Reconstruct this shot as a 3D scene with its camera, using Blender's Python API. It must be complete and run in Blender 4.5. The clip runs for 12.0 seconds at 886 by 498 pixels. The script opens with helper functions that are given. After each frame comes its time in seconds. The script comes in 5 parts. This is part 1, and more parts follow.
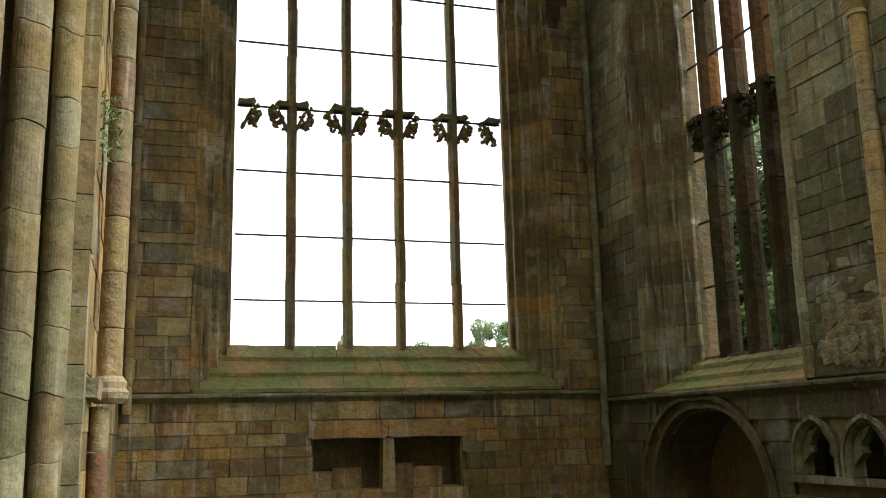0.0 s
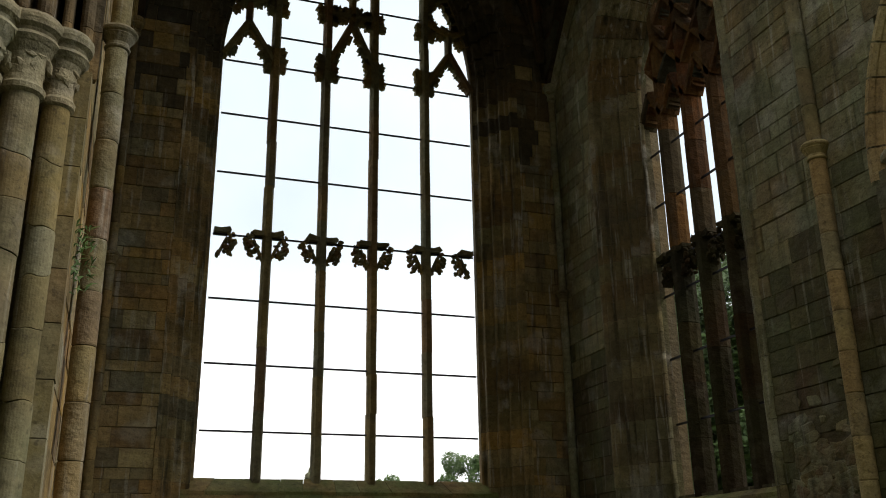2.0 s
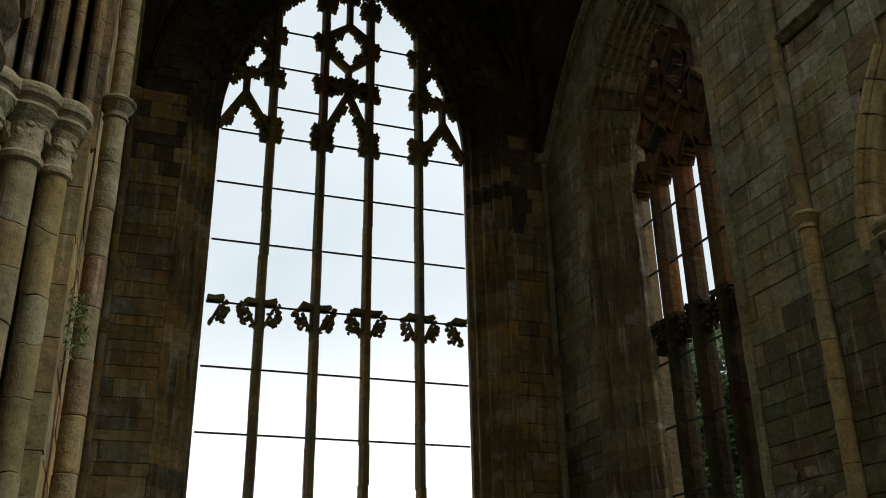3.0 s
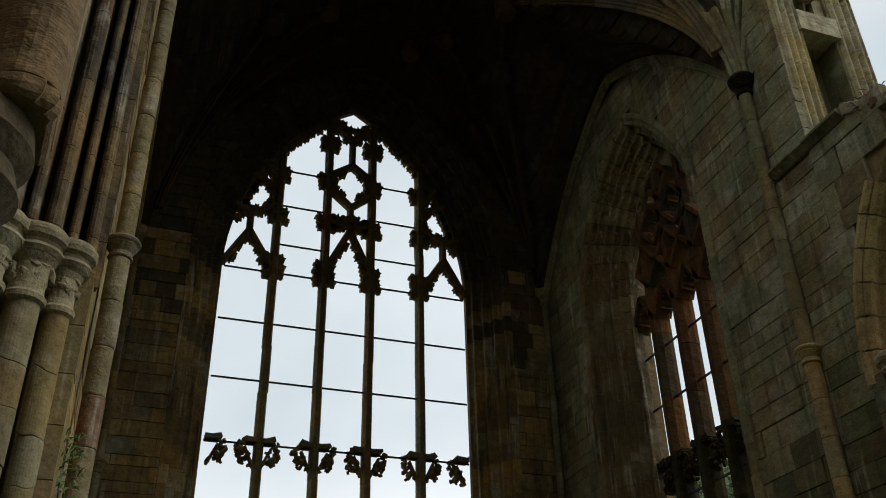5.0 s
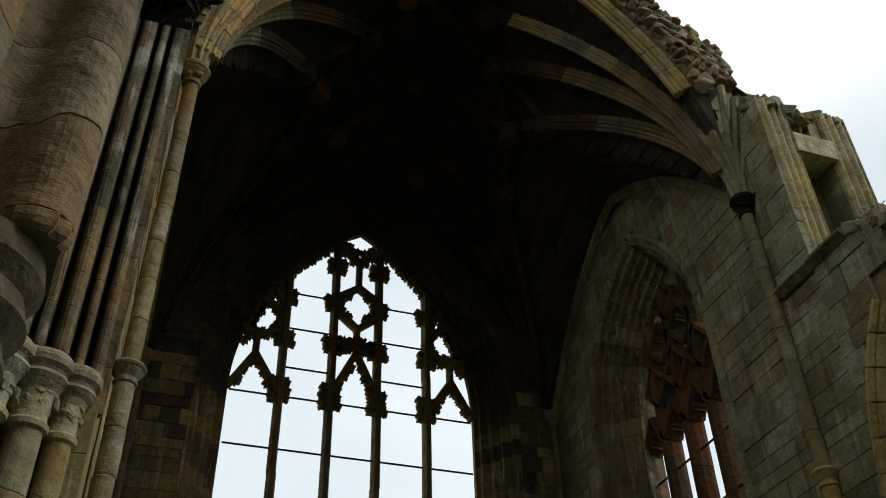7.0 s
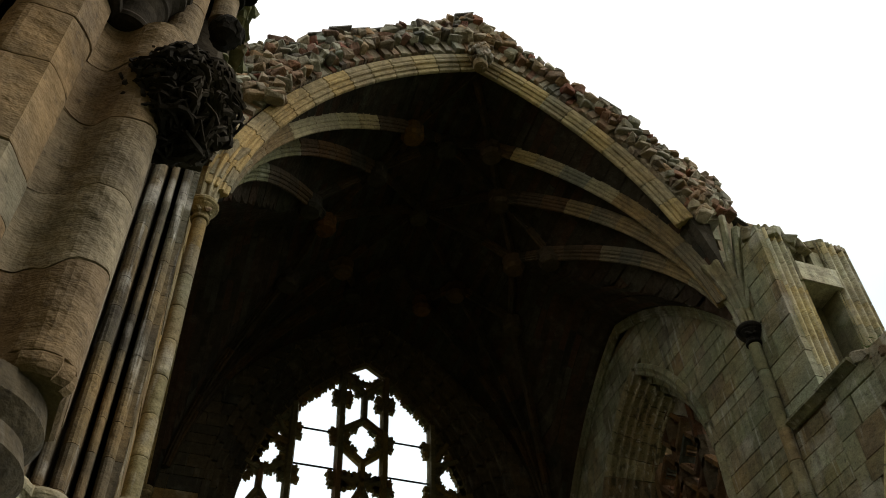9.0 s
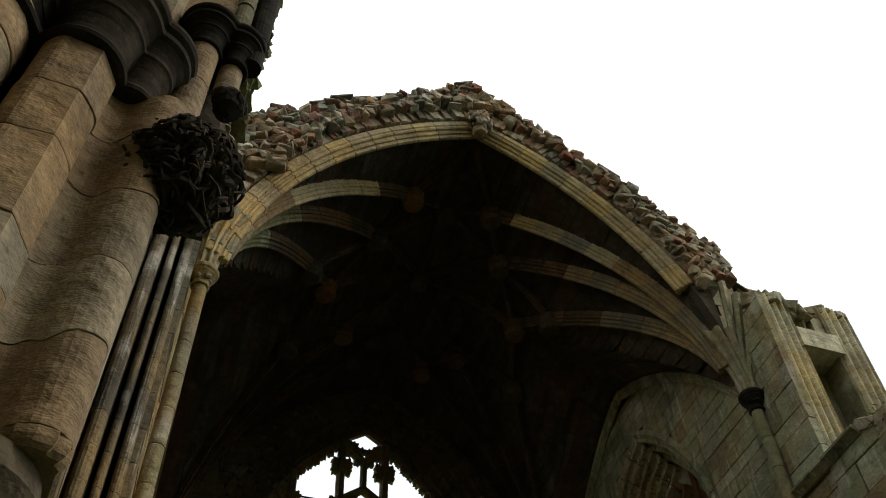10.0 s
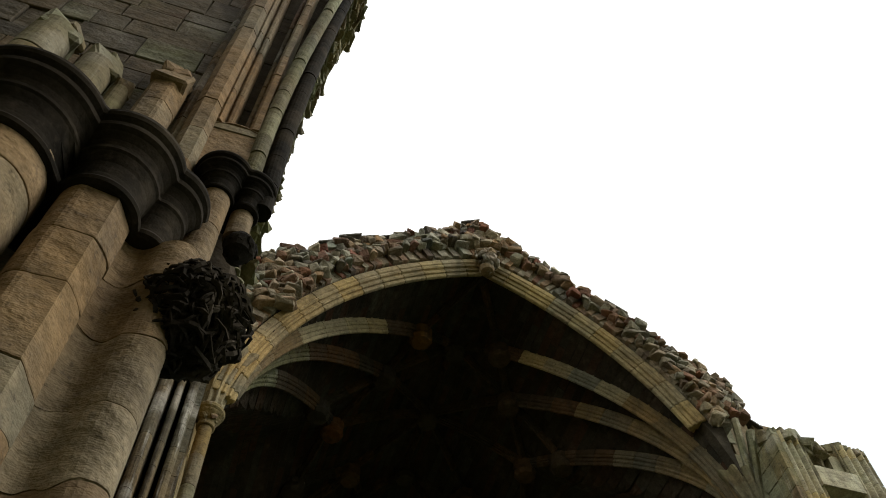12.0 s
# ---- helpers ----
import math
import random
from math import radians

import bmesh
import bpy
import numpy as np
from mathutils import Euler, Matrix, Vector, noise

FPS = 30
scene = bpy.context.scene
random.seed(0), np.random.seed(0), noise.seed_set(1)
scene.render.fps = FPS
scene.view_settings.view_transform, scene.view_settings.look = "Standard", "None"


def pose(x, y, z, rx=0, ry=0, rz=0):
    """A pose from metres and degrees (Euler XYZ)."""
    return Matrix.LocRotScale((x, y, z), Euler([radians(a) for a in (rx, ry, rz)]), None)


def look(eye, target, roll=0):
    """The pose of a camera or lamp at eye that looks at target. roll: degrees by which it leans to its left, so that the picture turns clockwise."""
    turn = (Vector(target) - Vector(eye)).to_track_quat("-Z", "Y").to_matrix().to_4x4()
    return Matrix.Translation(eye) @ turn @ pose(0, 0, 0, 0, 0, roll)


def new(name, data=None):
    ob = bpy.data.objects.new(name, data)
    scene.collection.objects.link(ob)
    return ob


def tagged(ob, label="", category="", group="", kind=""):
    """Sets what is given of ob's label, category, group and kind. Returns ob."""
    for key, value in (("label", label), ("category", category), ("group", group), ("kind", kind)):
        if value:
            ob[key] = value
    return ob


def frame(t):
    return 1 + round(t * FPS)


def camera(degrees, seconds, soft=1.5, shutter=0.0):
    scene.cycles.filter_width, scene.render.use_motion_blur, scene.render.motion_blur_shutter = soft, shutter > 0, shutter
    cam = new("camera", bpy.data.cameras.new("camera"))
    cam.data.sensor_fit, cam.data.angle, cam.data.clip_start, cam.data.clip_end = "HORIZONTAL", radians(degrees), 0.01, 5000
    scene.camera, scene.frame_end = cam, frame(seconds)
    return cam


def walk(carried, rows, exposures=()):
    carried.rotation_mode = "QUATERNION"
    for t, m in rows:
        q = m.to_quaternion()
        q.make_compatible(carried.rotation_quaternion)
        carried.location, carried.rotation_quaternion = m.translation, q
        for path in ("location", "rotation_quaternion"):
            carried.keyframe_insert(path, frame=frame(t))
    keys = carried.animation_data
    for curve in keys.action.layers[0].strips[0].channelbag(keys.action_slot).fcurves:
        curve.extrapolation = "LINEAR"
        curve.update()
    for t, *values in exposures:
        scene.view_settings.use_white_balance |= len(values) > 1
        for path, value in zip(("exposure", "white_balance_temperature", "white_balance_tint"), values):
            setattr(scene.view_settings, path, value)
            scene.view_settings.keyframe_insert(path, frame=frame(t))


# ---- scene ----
cam = camera(51.17, 12.0, 1.0)
EYE = 1.6
# t, x, y, z above EYE, yaw, pitch, roll
ROWS = [
    (0.0, 0.055, 0.086, -0.041, -17.53, 11.13, -1.35),
    (0.5, 0.053, 0.099, -0.031, -17.88, 13.07, -1.06),
    (1.0, 0.060, 0.080, -0.023, -18.39, 15.12, -0.90),
    (1.5, 0.064, 0.070, -0.019, -18.93, 17.02, -0.86),
    (2.0, 0.063, 0.058, -0.012, -19.38, 19.10, -0.95),
    (2.5, 0.051, 0.051, -0.007, -19.72, 21.08, -1.00),
    (3.0, 0.050, 0.046, -0.001, -19.90, 23.24, -1.03),
    (5.0, 0.036, 0.031, 0.010, -20.07, 31.54, -1.42),
    (5.5, 0.038, 0.025, 0.011, -20.04, 33.36, -1.54),
    (6.0, 0.039, 0.023, 0.014, -19.98, 35.28, -1.64),
    (6.5, 0.034, 0.021, 0.021, -19.94, 37.01, -1.66),
    (7.0, 0.030, 0.010, 0.023, -19.83, 38.96, -1.74),
    (9.0, 0.026, -0.024, 0.042, -19.72, 46.93, -2.10),
    (9.5, 0.024, -0.032, 0.047, -19.85, 48.87, -2.24),
    (10.0, 0.023, -0.045, 0.051, -19.93, 50.92, -2.31),
    (10.5, 0.022, -0.059, 0.051, -19.95, 52.80, -2.35),
    (11.0, 0.020, -0.066, 0.054, -19.92, 54.88, -2.36),
    (11.5, 0.020, -0.068, 0.054, -19.81, 56.94, -2.47),
    (12.0, 0.018, -0.080, 0.049, -19.66, 59.32, -2.49),
]


def heading(x, y, z, yaw, pitch, roll):
    a, p = radians(yaw), radians(pitch)
    ahead = Vector((-math.sin(a) * math.cos(p), math.cos(a) * math.cos(p), math.sin(p)))
    eye = Vector((x, y, EYE + z))
    return look(eye, eye + ahead, roll)


EXPOSURES = [(0.0, 2.05), (0.5, 1.75), (1.0, 1.35), (1.5, 1.0), (2.0, 0.75), (2.5, 0.58), (3.0, 0.5), (5.0, 0.35), (7.0, 0.55), (9.0, 0.95), (12.0, 1.05)]
walk(cam, [(r[0], heading(*r[1:])) for r in ROWS], EXPOSURES)

# ---- daylight: overcast sky, weak wide sun ----
world = bpy.data.worlds.new("overcast")
scene.world = world
world.use_nodes = True
wn, wl = world.node_tree.nodes, world.node_tree.links
wn.clear()
sky = wn.new("ShaderNodeTexSky")
sky.sky_type, sky.sun_disc = "NISHITA", False
sky.sun_elevation, sky.sun_rotation = radians(44), radians(121)
grey = wn.new("ShaderNodeRGB")
cloud = wn.new("ShaderNodeTexNoise")
cloud.inputs["Scale"].default_value, cloud.inputs["Detail"].default_value = 2.2, 5
ramp = wn.new("ShaderNodeValToRGB")
ramp.color_ramp.elements[0].position, ramp.color_ramp.elements[0].color = 0.35, (6.2, 7.1, 7.55, 1)
ramp.color_ramp.elements[1].position, ramp.color_ramp.elements[1].color = 0.65, (8.7, 9.4, 9.7, 1)
mixw = wn.new("ShaderNodeMix")
mixw.data_type = "RGBA"
mixw.inputs["Factor"].default_value = 0.9
bg, wout = wn.new("ShaderNodeBackground"), wn.new("ShaderNodeOutputWorld")
bg.inputs["Strength"].default_value = 0.08
wl.new(cloud.outputs["Fac"], ramp.inputs["Fac"])
wl.new(sky.outputs["Color"], mixw.inputs["A"])
wl.new(ramp.outputs["Color"], mixw.inputs["B"])
coord, sep, low, haze = wn.new("ShaderNodeTexCoord"), wn.new("ShaderNodeSeparateXYZ"), wn.new("ShaderNodeMapRange"), wn.new("ShaderNodeMix")
haze.data_type = "RGBA"
low.inputs["From Min"].default_value, low.inputs["From Max"].default_value = 0.12, 0.36
low.interpolation_type = "SMOOTHSTEP"
haze.inputs["A"].default_value = (12.5, 12.6, 12.5, 1)
wl.new(coord.outputs["Generated"], sep.inputs["Vector"])
wl.new(sep.outputs["Z"], low.inputs["Value"])
wl.new(low.outputs["Result"], haze.inputs["Factor"])
wl.new(mixw.outputs["Result"], haze.inputs["B"])
high, over = wn.new("ShaderNodeMapRange"), wn.new("ShaderNodeMix")
over.data_type = "RGBA"
high.interpolation_type = "SMOOTHSTEP"
high.inputs["From Min"].default_value, high.inputs["From Max"].default_value = 0.6, 0.76
over.inputs["B"].default_value = (9.9, 10.0, 10.0, 1)
wl.new(sep.outputs["Z"], high.inputs["Value"])
wl.new(high.outputs["Result"], over.inputs["Factor"])
wl.new(haze.outputs["Result"], over.inputs["A"])
wl.new(over.outputs["Result"], bg.inputs["Color"])
wl.new(bg.outputs["Background"], wout.inputs["Surface"])
sun = new("sun", bpy.data.lights.new("sun", "SUN"))
sun.data.energy, sun.data.angle, sun.data.color = 0.9, radians(30), (1.0, 0.95, 0.88)
sun.matrix_world = look((20, -12, 23), (0, 0, 0))


# ---- materials ----
def stone(name, tones, stain=0.55, green=0.0, rough=0.9, relief=0.7, pale=0.0, tooled=False):
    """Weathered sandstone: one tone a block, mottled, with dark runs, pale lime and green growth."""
    m = bpy.data.materials.new(name)
    m.use_nodes = True
    n, l = m.node_tree.nodes, m.node_tree.links
    b = n["Principled BSDF"]
    b.inputs["Roughness"].default_value = rough
    b.inputs["Specular IOR Level"].default_value = 0.2
    geo, info = n.new("ShaderNodeNewGeometry"), n.new("ShaderNodeObjectInfo")
    add, fr = n.new("ShaderNodeMath"), n.new("ShaderNodeMath")
    fr.operation = "FRACT"
    l.new(info.outputs["Random"], add.inputs[0])
    l.new(geo.outputs["Random Per Island"], add.inputs[1])
    l.new(add.outputs[0], fr.inputs[0])
    cr = n.new("ShaderNodeValToRGB")
    cr.color_ramp.interpolation = "LINEAR"
    while len(cr.color_ramp.elements) < len(tones):
        cr.color_ramp.elements.new(0.5)
    mean = [sum(t[k] for t in tones) / len(tones) for k in range(3)]
    for i, (e, c) in enumerate(zip(cr.color_ramp.elements, tones)):
        c = [max(0.3 * mk, mk + (ck - mk) * 1.45) for ck, mk in zip(c, mean)]
        c = (c[0] * 0.86, c[1] * 0.88, c[2] * 0.76)
        e.position, e.color = i / (len(tones) - 1), (*c, 1)
    l.new(fr.outputs[0], cr.inputs["Fac"])

    def noise_fac(scale, lo, hi, stretch=(1, 1, 1), detail=5):
        mp, t, r = n.new("ShaderNodeMapping"), n.new("ShaderNodeTexNoise"), n.new("ShaderNodeMapRange")
        mp.inputs["Scale"].default_value = stretch
        t.inputs["Scale"].default_value, t.inputs["Detail"].default_value = scale, detail
        r.inputs["From Min"].default_value, r.inputs["From Max"].default_value = lo, hi
        l.new(geo.outputs["Position"], mp.inputs["Vector"])
        l.new(mp.outputs["Vector"], t.inputs["Vector"])
        l.new(t.outputs["Fac"], r.inputs["Value"])
        return r.outputs["Result"], t.outputs["Fac"]

    def mixed(a, bcol, fac, amount, blend="MIX"):
        x, k = n.new("ShaderNodeMix"), n.new("ShaderNodeMath")
        x.data_type, x.blend_type, k.operation = "RGBA", blend, "MULTIPLY"
        k.inputs[1].default_value = amount
        l.new(fac, k.inputs[0])
        l.new(k.outputs[0], x.inputs["Factor"])
        l.new(a, x.inputs["A"])
        x.inputs["B"].default_value = (*bcol, 1)
        return x.outputs["Result"]

    col = cr.outputs["Color"]
    big, _ = noise_fac(0.9, 0.42, 0.66)
    col = mixed(col, (0.36, 0.2, 0.06) if sum(tones[0]) > 0.3 else (0.07, 0.05, 0.03), big, 0.3)
    mid, _ = noise_fac(3.2, 0.54, 0.64, (1, 1, 1.1), 9)
    col = mixed(col, (0.1, 0.08, 0.052), mid, 0.3)
    dk, _ = noise_fac(0.7, 0.5, 0.64, (1, 1, 0.8), 7)
    col = mixed(col, (0.07, 0.054, 0.034), dk, 0.4 * stain + 0.08)
    run, _ = noise_fac(7.0, 0.54, 0.68, (1, 1, 0.1), 8)
    col = mixed(col, (0.04, 0.032, 0.022), run, 0.75 * stain)
    if pale:
        pl, _ = noise_fac(1.7, 0.57, 0.66, (1, 1, 1), 9)
        col = mixed(col, (0.5, 0.47, 0.4), pl, 0.8 * pale)
        drip, _ = noise_fac(12.0, 0.6, 0.7, (1, 1, 0.08), 7)
        col = mixed(col, (0.55, 0.52, 0.44), drip, pale)
    if green:
        gr, _ = noise_fac(1.3, 0.38, 0.6)
        col = mixed(col, (0.13, 0.17, 0.05), gr, green)
    # pits: small dark hollows
    pit, _ = noise_fac(24.0, 0.6, 0.68, (1, 1, 1), 3)
    col = mixed(col, (0.045, 0.036, 0.025), pit, 0.4)
    _, gfac = noise_fac(38.0, 0.35, 0.75)
    # mottling at an arm's, a hand's and a finger's width
    for sc, lo, hi, st in ((1.3, 0.86, 1.16, (1, 1, 1.2)), (9.0, 0.82, 1.2, (1, 1, 1.2)), (45.0, 0.84, 1.16, (1, 1, 1.0))):
        _, raw = noise_fac(sc, 0, 1, st, 6)
        mr, hs = n.new("ShaderNodeMapRange"), n.new("ShaderNodeHueSaturation")
        mr.inputs["From Min"].default_value, mr.inputs["From Max"].default_value = 0.3, 0.7
        mr.inputs["To Min"].default_value, mr.inputs["To Max"].default_value = lo, hi
        l.new(raw, mr.inputs["Value"])
        l.new(mr.outputs["Result"], hs.inputs["Value"])
        l.new(col, hs.inputs["Color"])
        col = hs.outputs["Color"]
    l.new(col, b.inputs["Base Color"])
    _, f2 = noise_fac(7.0, 0, 1, (1, 1, 1.3), 8)
    sm = n.new("ShaderNodeMath")
    sm.operation = "MULTIPLY_ADD"
    sm.inputs[1].default_value = 0.16
    l.new(gfac, sm.inputs[0])
    l.new(f2, sm.inputs[2])
    if tooled:
        wv = n.new("ShaderNodeTexWave")
        wv.bands_direction = "Z"
        wv.inputs["Scale"].default_value, wv.inputs["Distortion"].default_value, wv.inputs["Detail"].default_value = 24.0, 12.0, 6.0
        l.new(geo.outputs["Position"], wv.inputs["Vector"])
        sm2 = n.new("ShaderNodeMath")
        sm2.operation = "MULTIPLY_ADD"
        sm2.inputs[1].default_value = 0.016
        l.new(wv.outputs["Fac"], sm2.inputs[0])
        l.new(sm.outputs[0], sm2.inputs[2])
        sm = sm2
    bump = n.new("ShaderNodeBump")
    bump.inputs["Strength"].default_value, bump.inputs["Distance"].default_value = relief, 0.05
    l.new(sm.outputs[0], bump.inputs["Height"])
    l.new(bump.outputs["Normal"], b.inputs["Normal"])
    return m


def plain(name, color, rough=0.8, metal=0.0, scale=12.0, dark=0.5):
    m = bpy.data.materials.new(name)
    m.use_nodes = True
    n, l = m.node_tree.nodes, m.node_tree.links
    b = n["Principled BSDF"]
    b.inputs["Roughness"].default_value, b.inputs["Metallic"].default_value = rough, metal
    t, x, o = n.new("ShaderNodeTexNoise"), n.new("ShaderNodeMix"), n.new("ShaderNodeNewGeometry")
    t.inputs["Scale"].default_value, t.inputs["Detail"].default_value = scale, 4
    x.data_type = "RGBA"
    x.inputs["A"].default_value, x.inputs["B"].default_value = (*color, 1), (*[c * dark for c in color], 1)
    l.new(o.outputs["Position"], t.inputs["Vector"])
    l.new(t.outputs["Fac"], x.inputs["Factor"])
    l.new(x.outputs["Result"], b.inputs["Base Color"])
    return m


TONES = [(0.40, 0.25, 0.1), (0.28, 0.18, 0.085), (0.40, 0.285, 0.145), (0.21, 0.135, 0.075), (0.43, 0.27, 0.1), (0.2, 0.155, 0.1), (0.36, 0.215, 0.095), (0.33, 0.255, 0.145), (0.42, 0.3, 0.15), (0.25, 0.16, 0.08), (0.3, 0.22, 0.11), (0.24, 0.19, 0.125)]
ASHLAR = stone("ashlar", TONES, stain=0.75, pale=0.35, green=0.1)
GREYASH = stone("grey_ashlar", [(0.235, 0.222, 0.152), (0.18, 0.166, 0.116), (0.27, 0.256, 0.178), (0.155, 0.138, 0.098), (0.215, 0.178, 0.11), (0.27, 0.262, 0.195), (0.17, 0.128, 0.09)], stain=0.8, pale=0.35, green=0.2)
BUFF = stone("buff_shaft", [(0.40, 0.30, 0.16), (0.46, 0.36, 0.2), (0.36, 0.29, 0.18), (0.42, 0.29, 0.15), (0.38, 0.34, 0.24)], stain=0.35)
RESPOND = stone("respond_stone", [(0.24, 0.215, 0.145), (0.2, 0.19, 0.135), (0.24, 0.195, 0.11), (0.23, 0.22, 0.165), (0.21, 0.16, 0.1), (0.24, 0.2, 0.115), (0.16, 0.145, 0.1)], stain=0.45, pale=0.3, green=0.15, relief=0.35)
REDSHAFT = stone("red_and_buff_shaft", [(0.22, 0.19, 0.125), (0.25, 0.19, 0.1), (0.19, 0.17, 0.125), (0.24, 0.18, 0.085), (0.2, 0.175, 0.12), (0.2, 0.12, 0.075)], stain=0.4, pale=0.3)
ORANGE = stone("orange_drum", [(0.25, 0.172, 0.11), (0.285, 0.205, 0.135), (0.25, 0.205, 0.15), (0.23, 0.155, 0.096), (0.27, 0.187, 0.115)], stain=0.3, relief=0.7, tooled=True)
MULLION = stone("mullion_stone", [(0.25, 0.21, 0.13), (0.20, 0.18, 0.12), (0.30, 0.22, 0.10), (0.22, 0.14, 0.09)], stain=0.5)
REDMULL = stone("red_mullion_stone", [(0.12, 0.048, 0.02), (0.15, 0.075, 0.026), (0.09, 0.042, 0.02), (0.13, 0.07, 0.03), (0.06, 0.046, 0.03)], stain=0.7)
SILL = stone("mossy_sill_stone", [(0.27, 0.24, 0.12), (0.24, 0.22, 0.11), (0.32, 0.23, 0.11), (0.22, 0.2, 0.11)], stain=0.3, green=0.75)
# web stone coloured very dark, with the vault's shade in it
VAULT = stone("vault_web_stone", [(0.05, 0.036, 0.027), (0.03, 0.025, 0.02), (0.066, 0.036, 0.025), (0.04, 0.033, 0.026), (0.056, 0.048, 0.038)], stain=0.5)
# one rib stone in lit, shaded and (further down) half-shaded copies
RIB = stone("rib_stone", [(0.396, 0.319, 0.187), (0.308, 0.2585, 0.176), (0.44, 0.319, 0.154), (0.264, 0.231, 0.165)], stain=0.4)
DIMRIB = stone("dim_rib_stone", [(0.075, 0.05, 0.033), (0.052, 0.041, 0.03), (0.1, 0.056, 0.03), (0.05, 0.04, 0.032)], stain=0.5)
DULLASH = stone("dull_ashlar", [(0.115, 0.092, 0.055), (0.085, 0.07, 0.045), (0.14, 0.112, 0.066), (0.1, 0.066, 0.04), (0.125, 0.112, 0.076)], stain=0.7, pale=0.25, green=0.25)
DIMMULL = stone("dim_mullion_stone", [(0.04, 0.024, 0.012), (0.03, 0.02, 0.012), (0.05, 0.027, 0.012), (0.028, 0.023, 0.015)], stain=0.6, green=0.1)
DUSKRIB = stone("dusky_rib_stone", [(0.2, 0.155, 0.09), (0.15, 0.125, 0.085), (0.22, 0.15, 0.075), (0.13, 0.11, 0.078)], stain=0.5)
DARKASH = stone("dark_ashlar", [(0.11, 0.082, 0.052), (0.075, 0.06, 0.042), (0.13, 0.09, 0.052), (0.06, 0.05, 0.038)], stain=0.7, pale=0.12)
RUNSTONE = stone("streaked_jamb_stone", TONES, stain=1.1, pale=0.5, green=0.1)
GREYRUN = stone("streaked_grey_jamb", [(0.25, 0.2, 0.12), (0.19, 0.16, 0.1), (0.28, 0.23, 0.14), (0.17, 0.13, 0.085), (0.24, 0.16, 0.085)], stain=1.0, pale=0.5, green=0.1)
RUBBLE = stone("rubble_stone", [(0.22, 0.2, 0.17), (0.32, 0.285, 0.235), (0.22, 0.11, 0.085), (0.14, 0.128, 0.11), (0.29, 0.19, 0.125), (0.4, 0.36, 0.3), (0.11, 0.1, 0.09), (0.27, 0.245, 0.19), (0.2, 0.125, 0.1), (0.24, 0.235, 0.2)], stain=0.3, relief=1.0)
# black stone; the shade under its mouldings is in the colour too
BLACKSTONE = stone("near_black_stone", [(0.01, 0.0095, 0.0085), (0.013, 0.012, 0.0105), (0.0075, 0.0072, 0.0065)], stain=0.3, relief=0.3)
WEATHERED = stone("weathered_moulding", [(0.14, 0.115, 0.078), (0.08, 0.066, 0.048), (0.18, 0.13, 0.075), (0.1, 0.088, 0.066), (0.15, 0.085, 0.055)], stain=1.0, pale=0.5)
DRESSED = stone("dressed_stone", [(0.5, 0.455, 0.34), (0.43, 0.4, 0.3), (0.54, 0.45, 0.27), (0.39, 0.36, 0.27)], stain=0.5, pale=0.3)
CAPSTONE = stone("cap_stone", [(0.315, 0.2975, 0.2362), (0.28, 0.2625, 0.2012), (0.2537, 0.2362, 0.1837)], stain=0.5, pale=0.2)
MORTAR = stone("mortar", [(0.17, 0.13, 0.085), (0.2, 0.155, 0.1)], stain=0.5)
# shade between rubble stones and in the sunk panel, as a dark core colour
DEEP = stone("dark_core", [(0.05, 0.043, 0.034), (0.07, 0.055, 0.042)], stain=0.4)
SLATE = stone("roof_slab_stone", [(0.07, 0.065, 0.06), (0.1, 0.09, 0.08), (0.08, 0.07, 0.06)], stain=0.3)
for dark_stone in (BLACKSTONE, VAULT, DIMRIB, REDMULL, DIMMULL, DEEP):
    dark_stone.node_tree.nodes["Principled BSDF"].inputs["Specular IOR Level"].default_value = 0.05
IRON = plain("iron", (0.035, 0.03, 0.035), 0.6, 0.4)
GRASS = plain("grass", (0.045, 0.07, 0.02), 0.9, 0, 3.0, 0.45)
LEAF = plain("leaf", (0.1, 0.18, 0.03), 0.6, 0, 4.0, 0.4)
BARK = plain("bark", (0.12, 0.09, 0.06), 0.9, 0, 9.0, 0.5)

rng = random.Random(7)


# ---- building tools ----
def mesh_of(name, bm, mat, smooth=False):
    me = bpy.data.meshes.new(name)
    bmesh.ops.recalc_face_normals(bm, faces=bm.faces)
    bm.to_mesh(me)
    bm.free()
    me.materials.append(mat)
    if smooth:
        for p in me.polygons:
            p.use_smooth = True
    return me


def place(name, me, parent, m=None, label=""):
    ob = new(name, me)
    ob.parent = parent
    if m is not None:
        ob.matrix_basis = m
    return tagged(ob, label)


def part(name, bm, mat, parent, label="", smooth=False, m=None):
    return place(name, mesh_of(name, bm, mat, smooth), parent, m, label)


def thing(name, label, category, group="", kind=""):
    return tagged(new(name), label, category, group, kind)


def prism(bm, pts, depth0, depth1, axes):
    """A polygon given in two coordinates, drawn out along the third. axes places (a, depth, b)."""
    lo = [bm.verts.new(axes @ Vector((a, depth0, b))) for a, b in pts]
    hi = [bm.verts.new(axes @ Vector((a, depth1, b))) for a, b in pts]
    bm.faces.new(lo)
    bm.faces.new(list(reversed(hi)))
    k = len(pts)
    for i in range(k):
        bm.faces.new((lo[i], hi[i], hi[(i + 1) % k], lo[(i + 1) % k]))


def box(bm, x0, x1, y0, y1, z0, z1):
    prism(bm, [(x0, z0), (x1, z0), (x1, z1), (x0, z1)], y0, y1, Matrix())


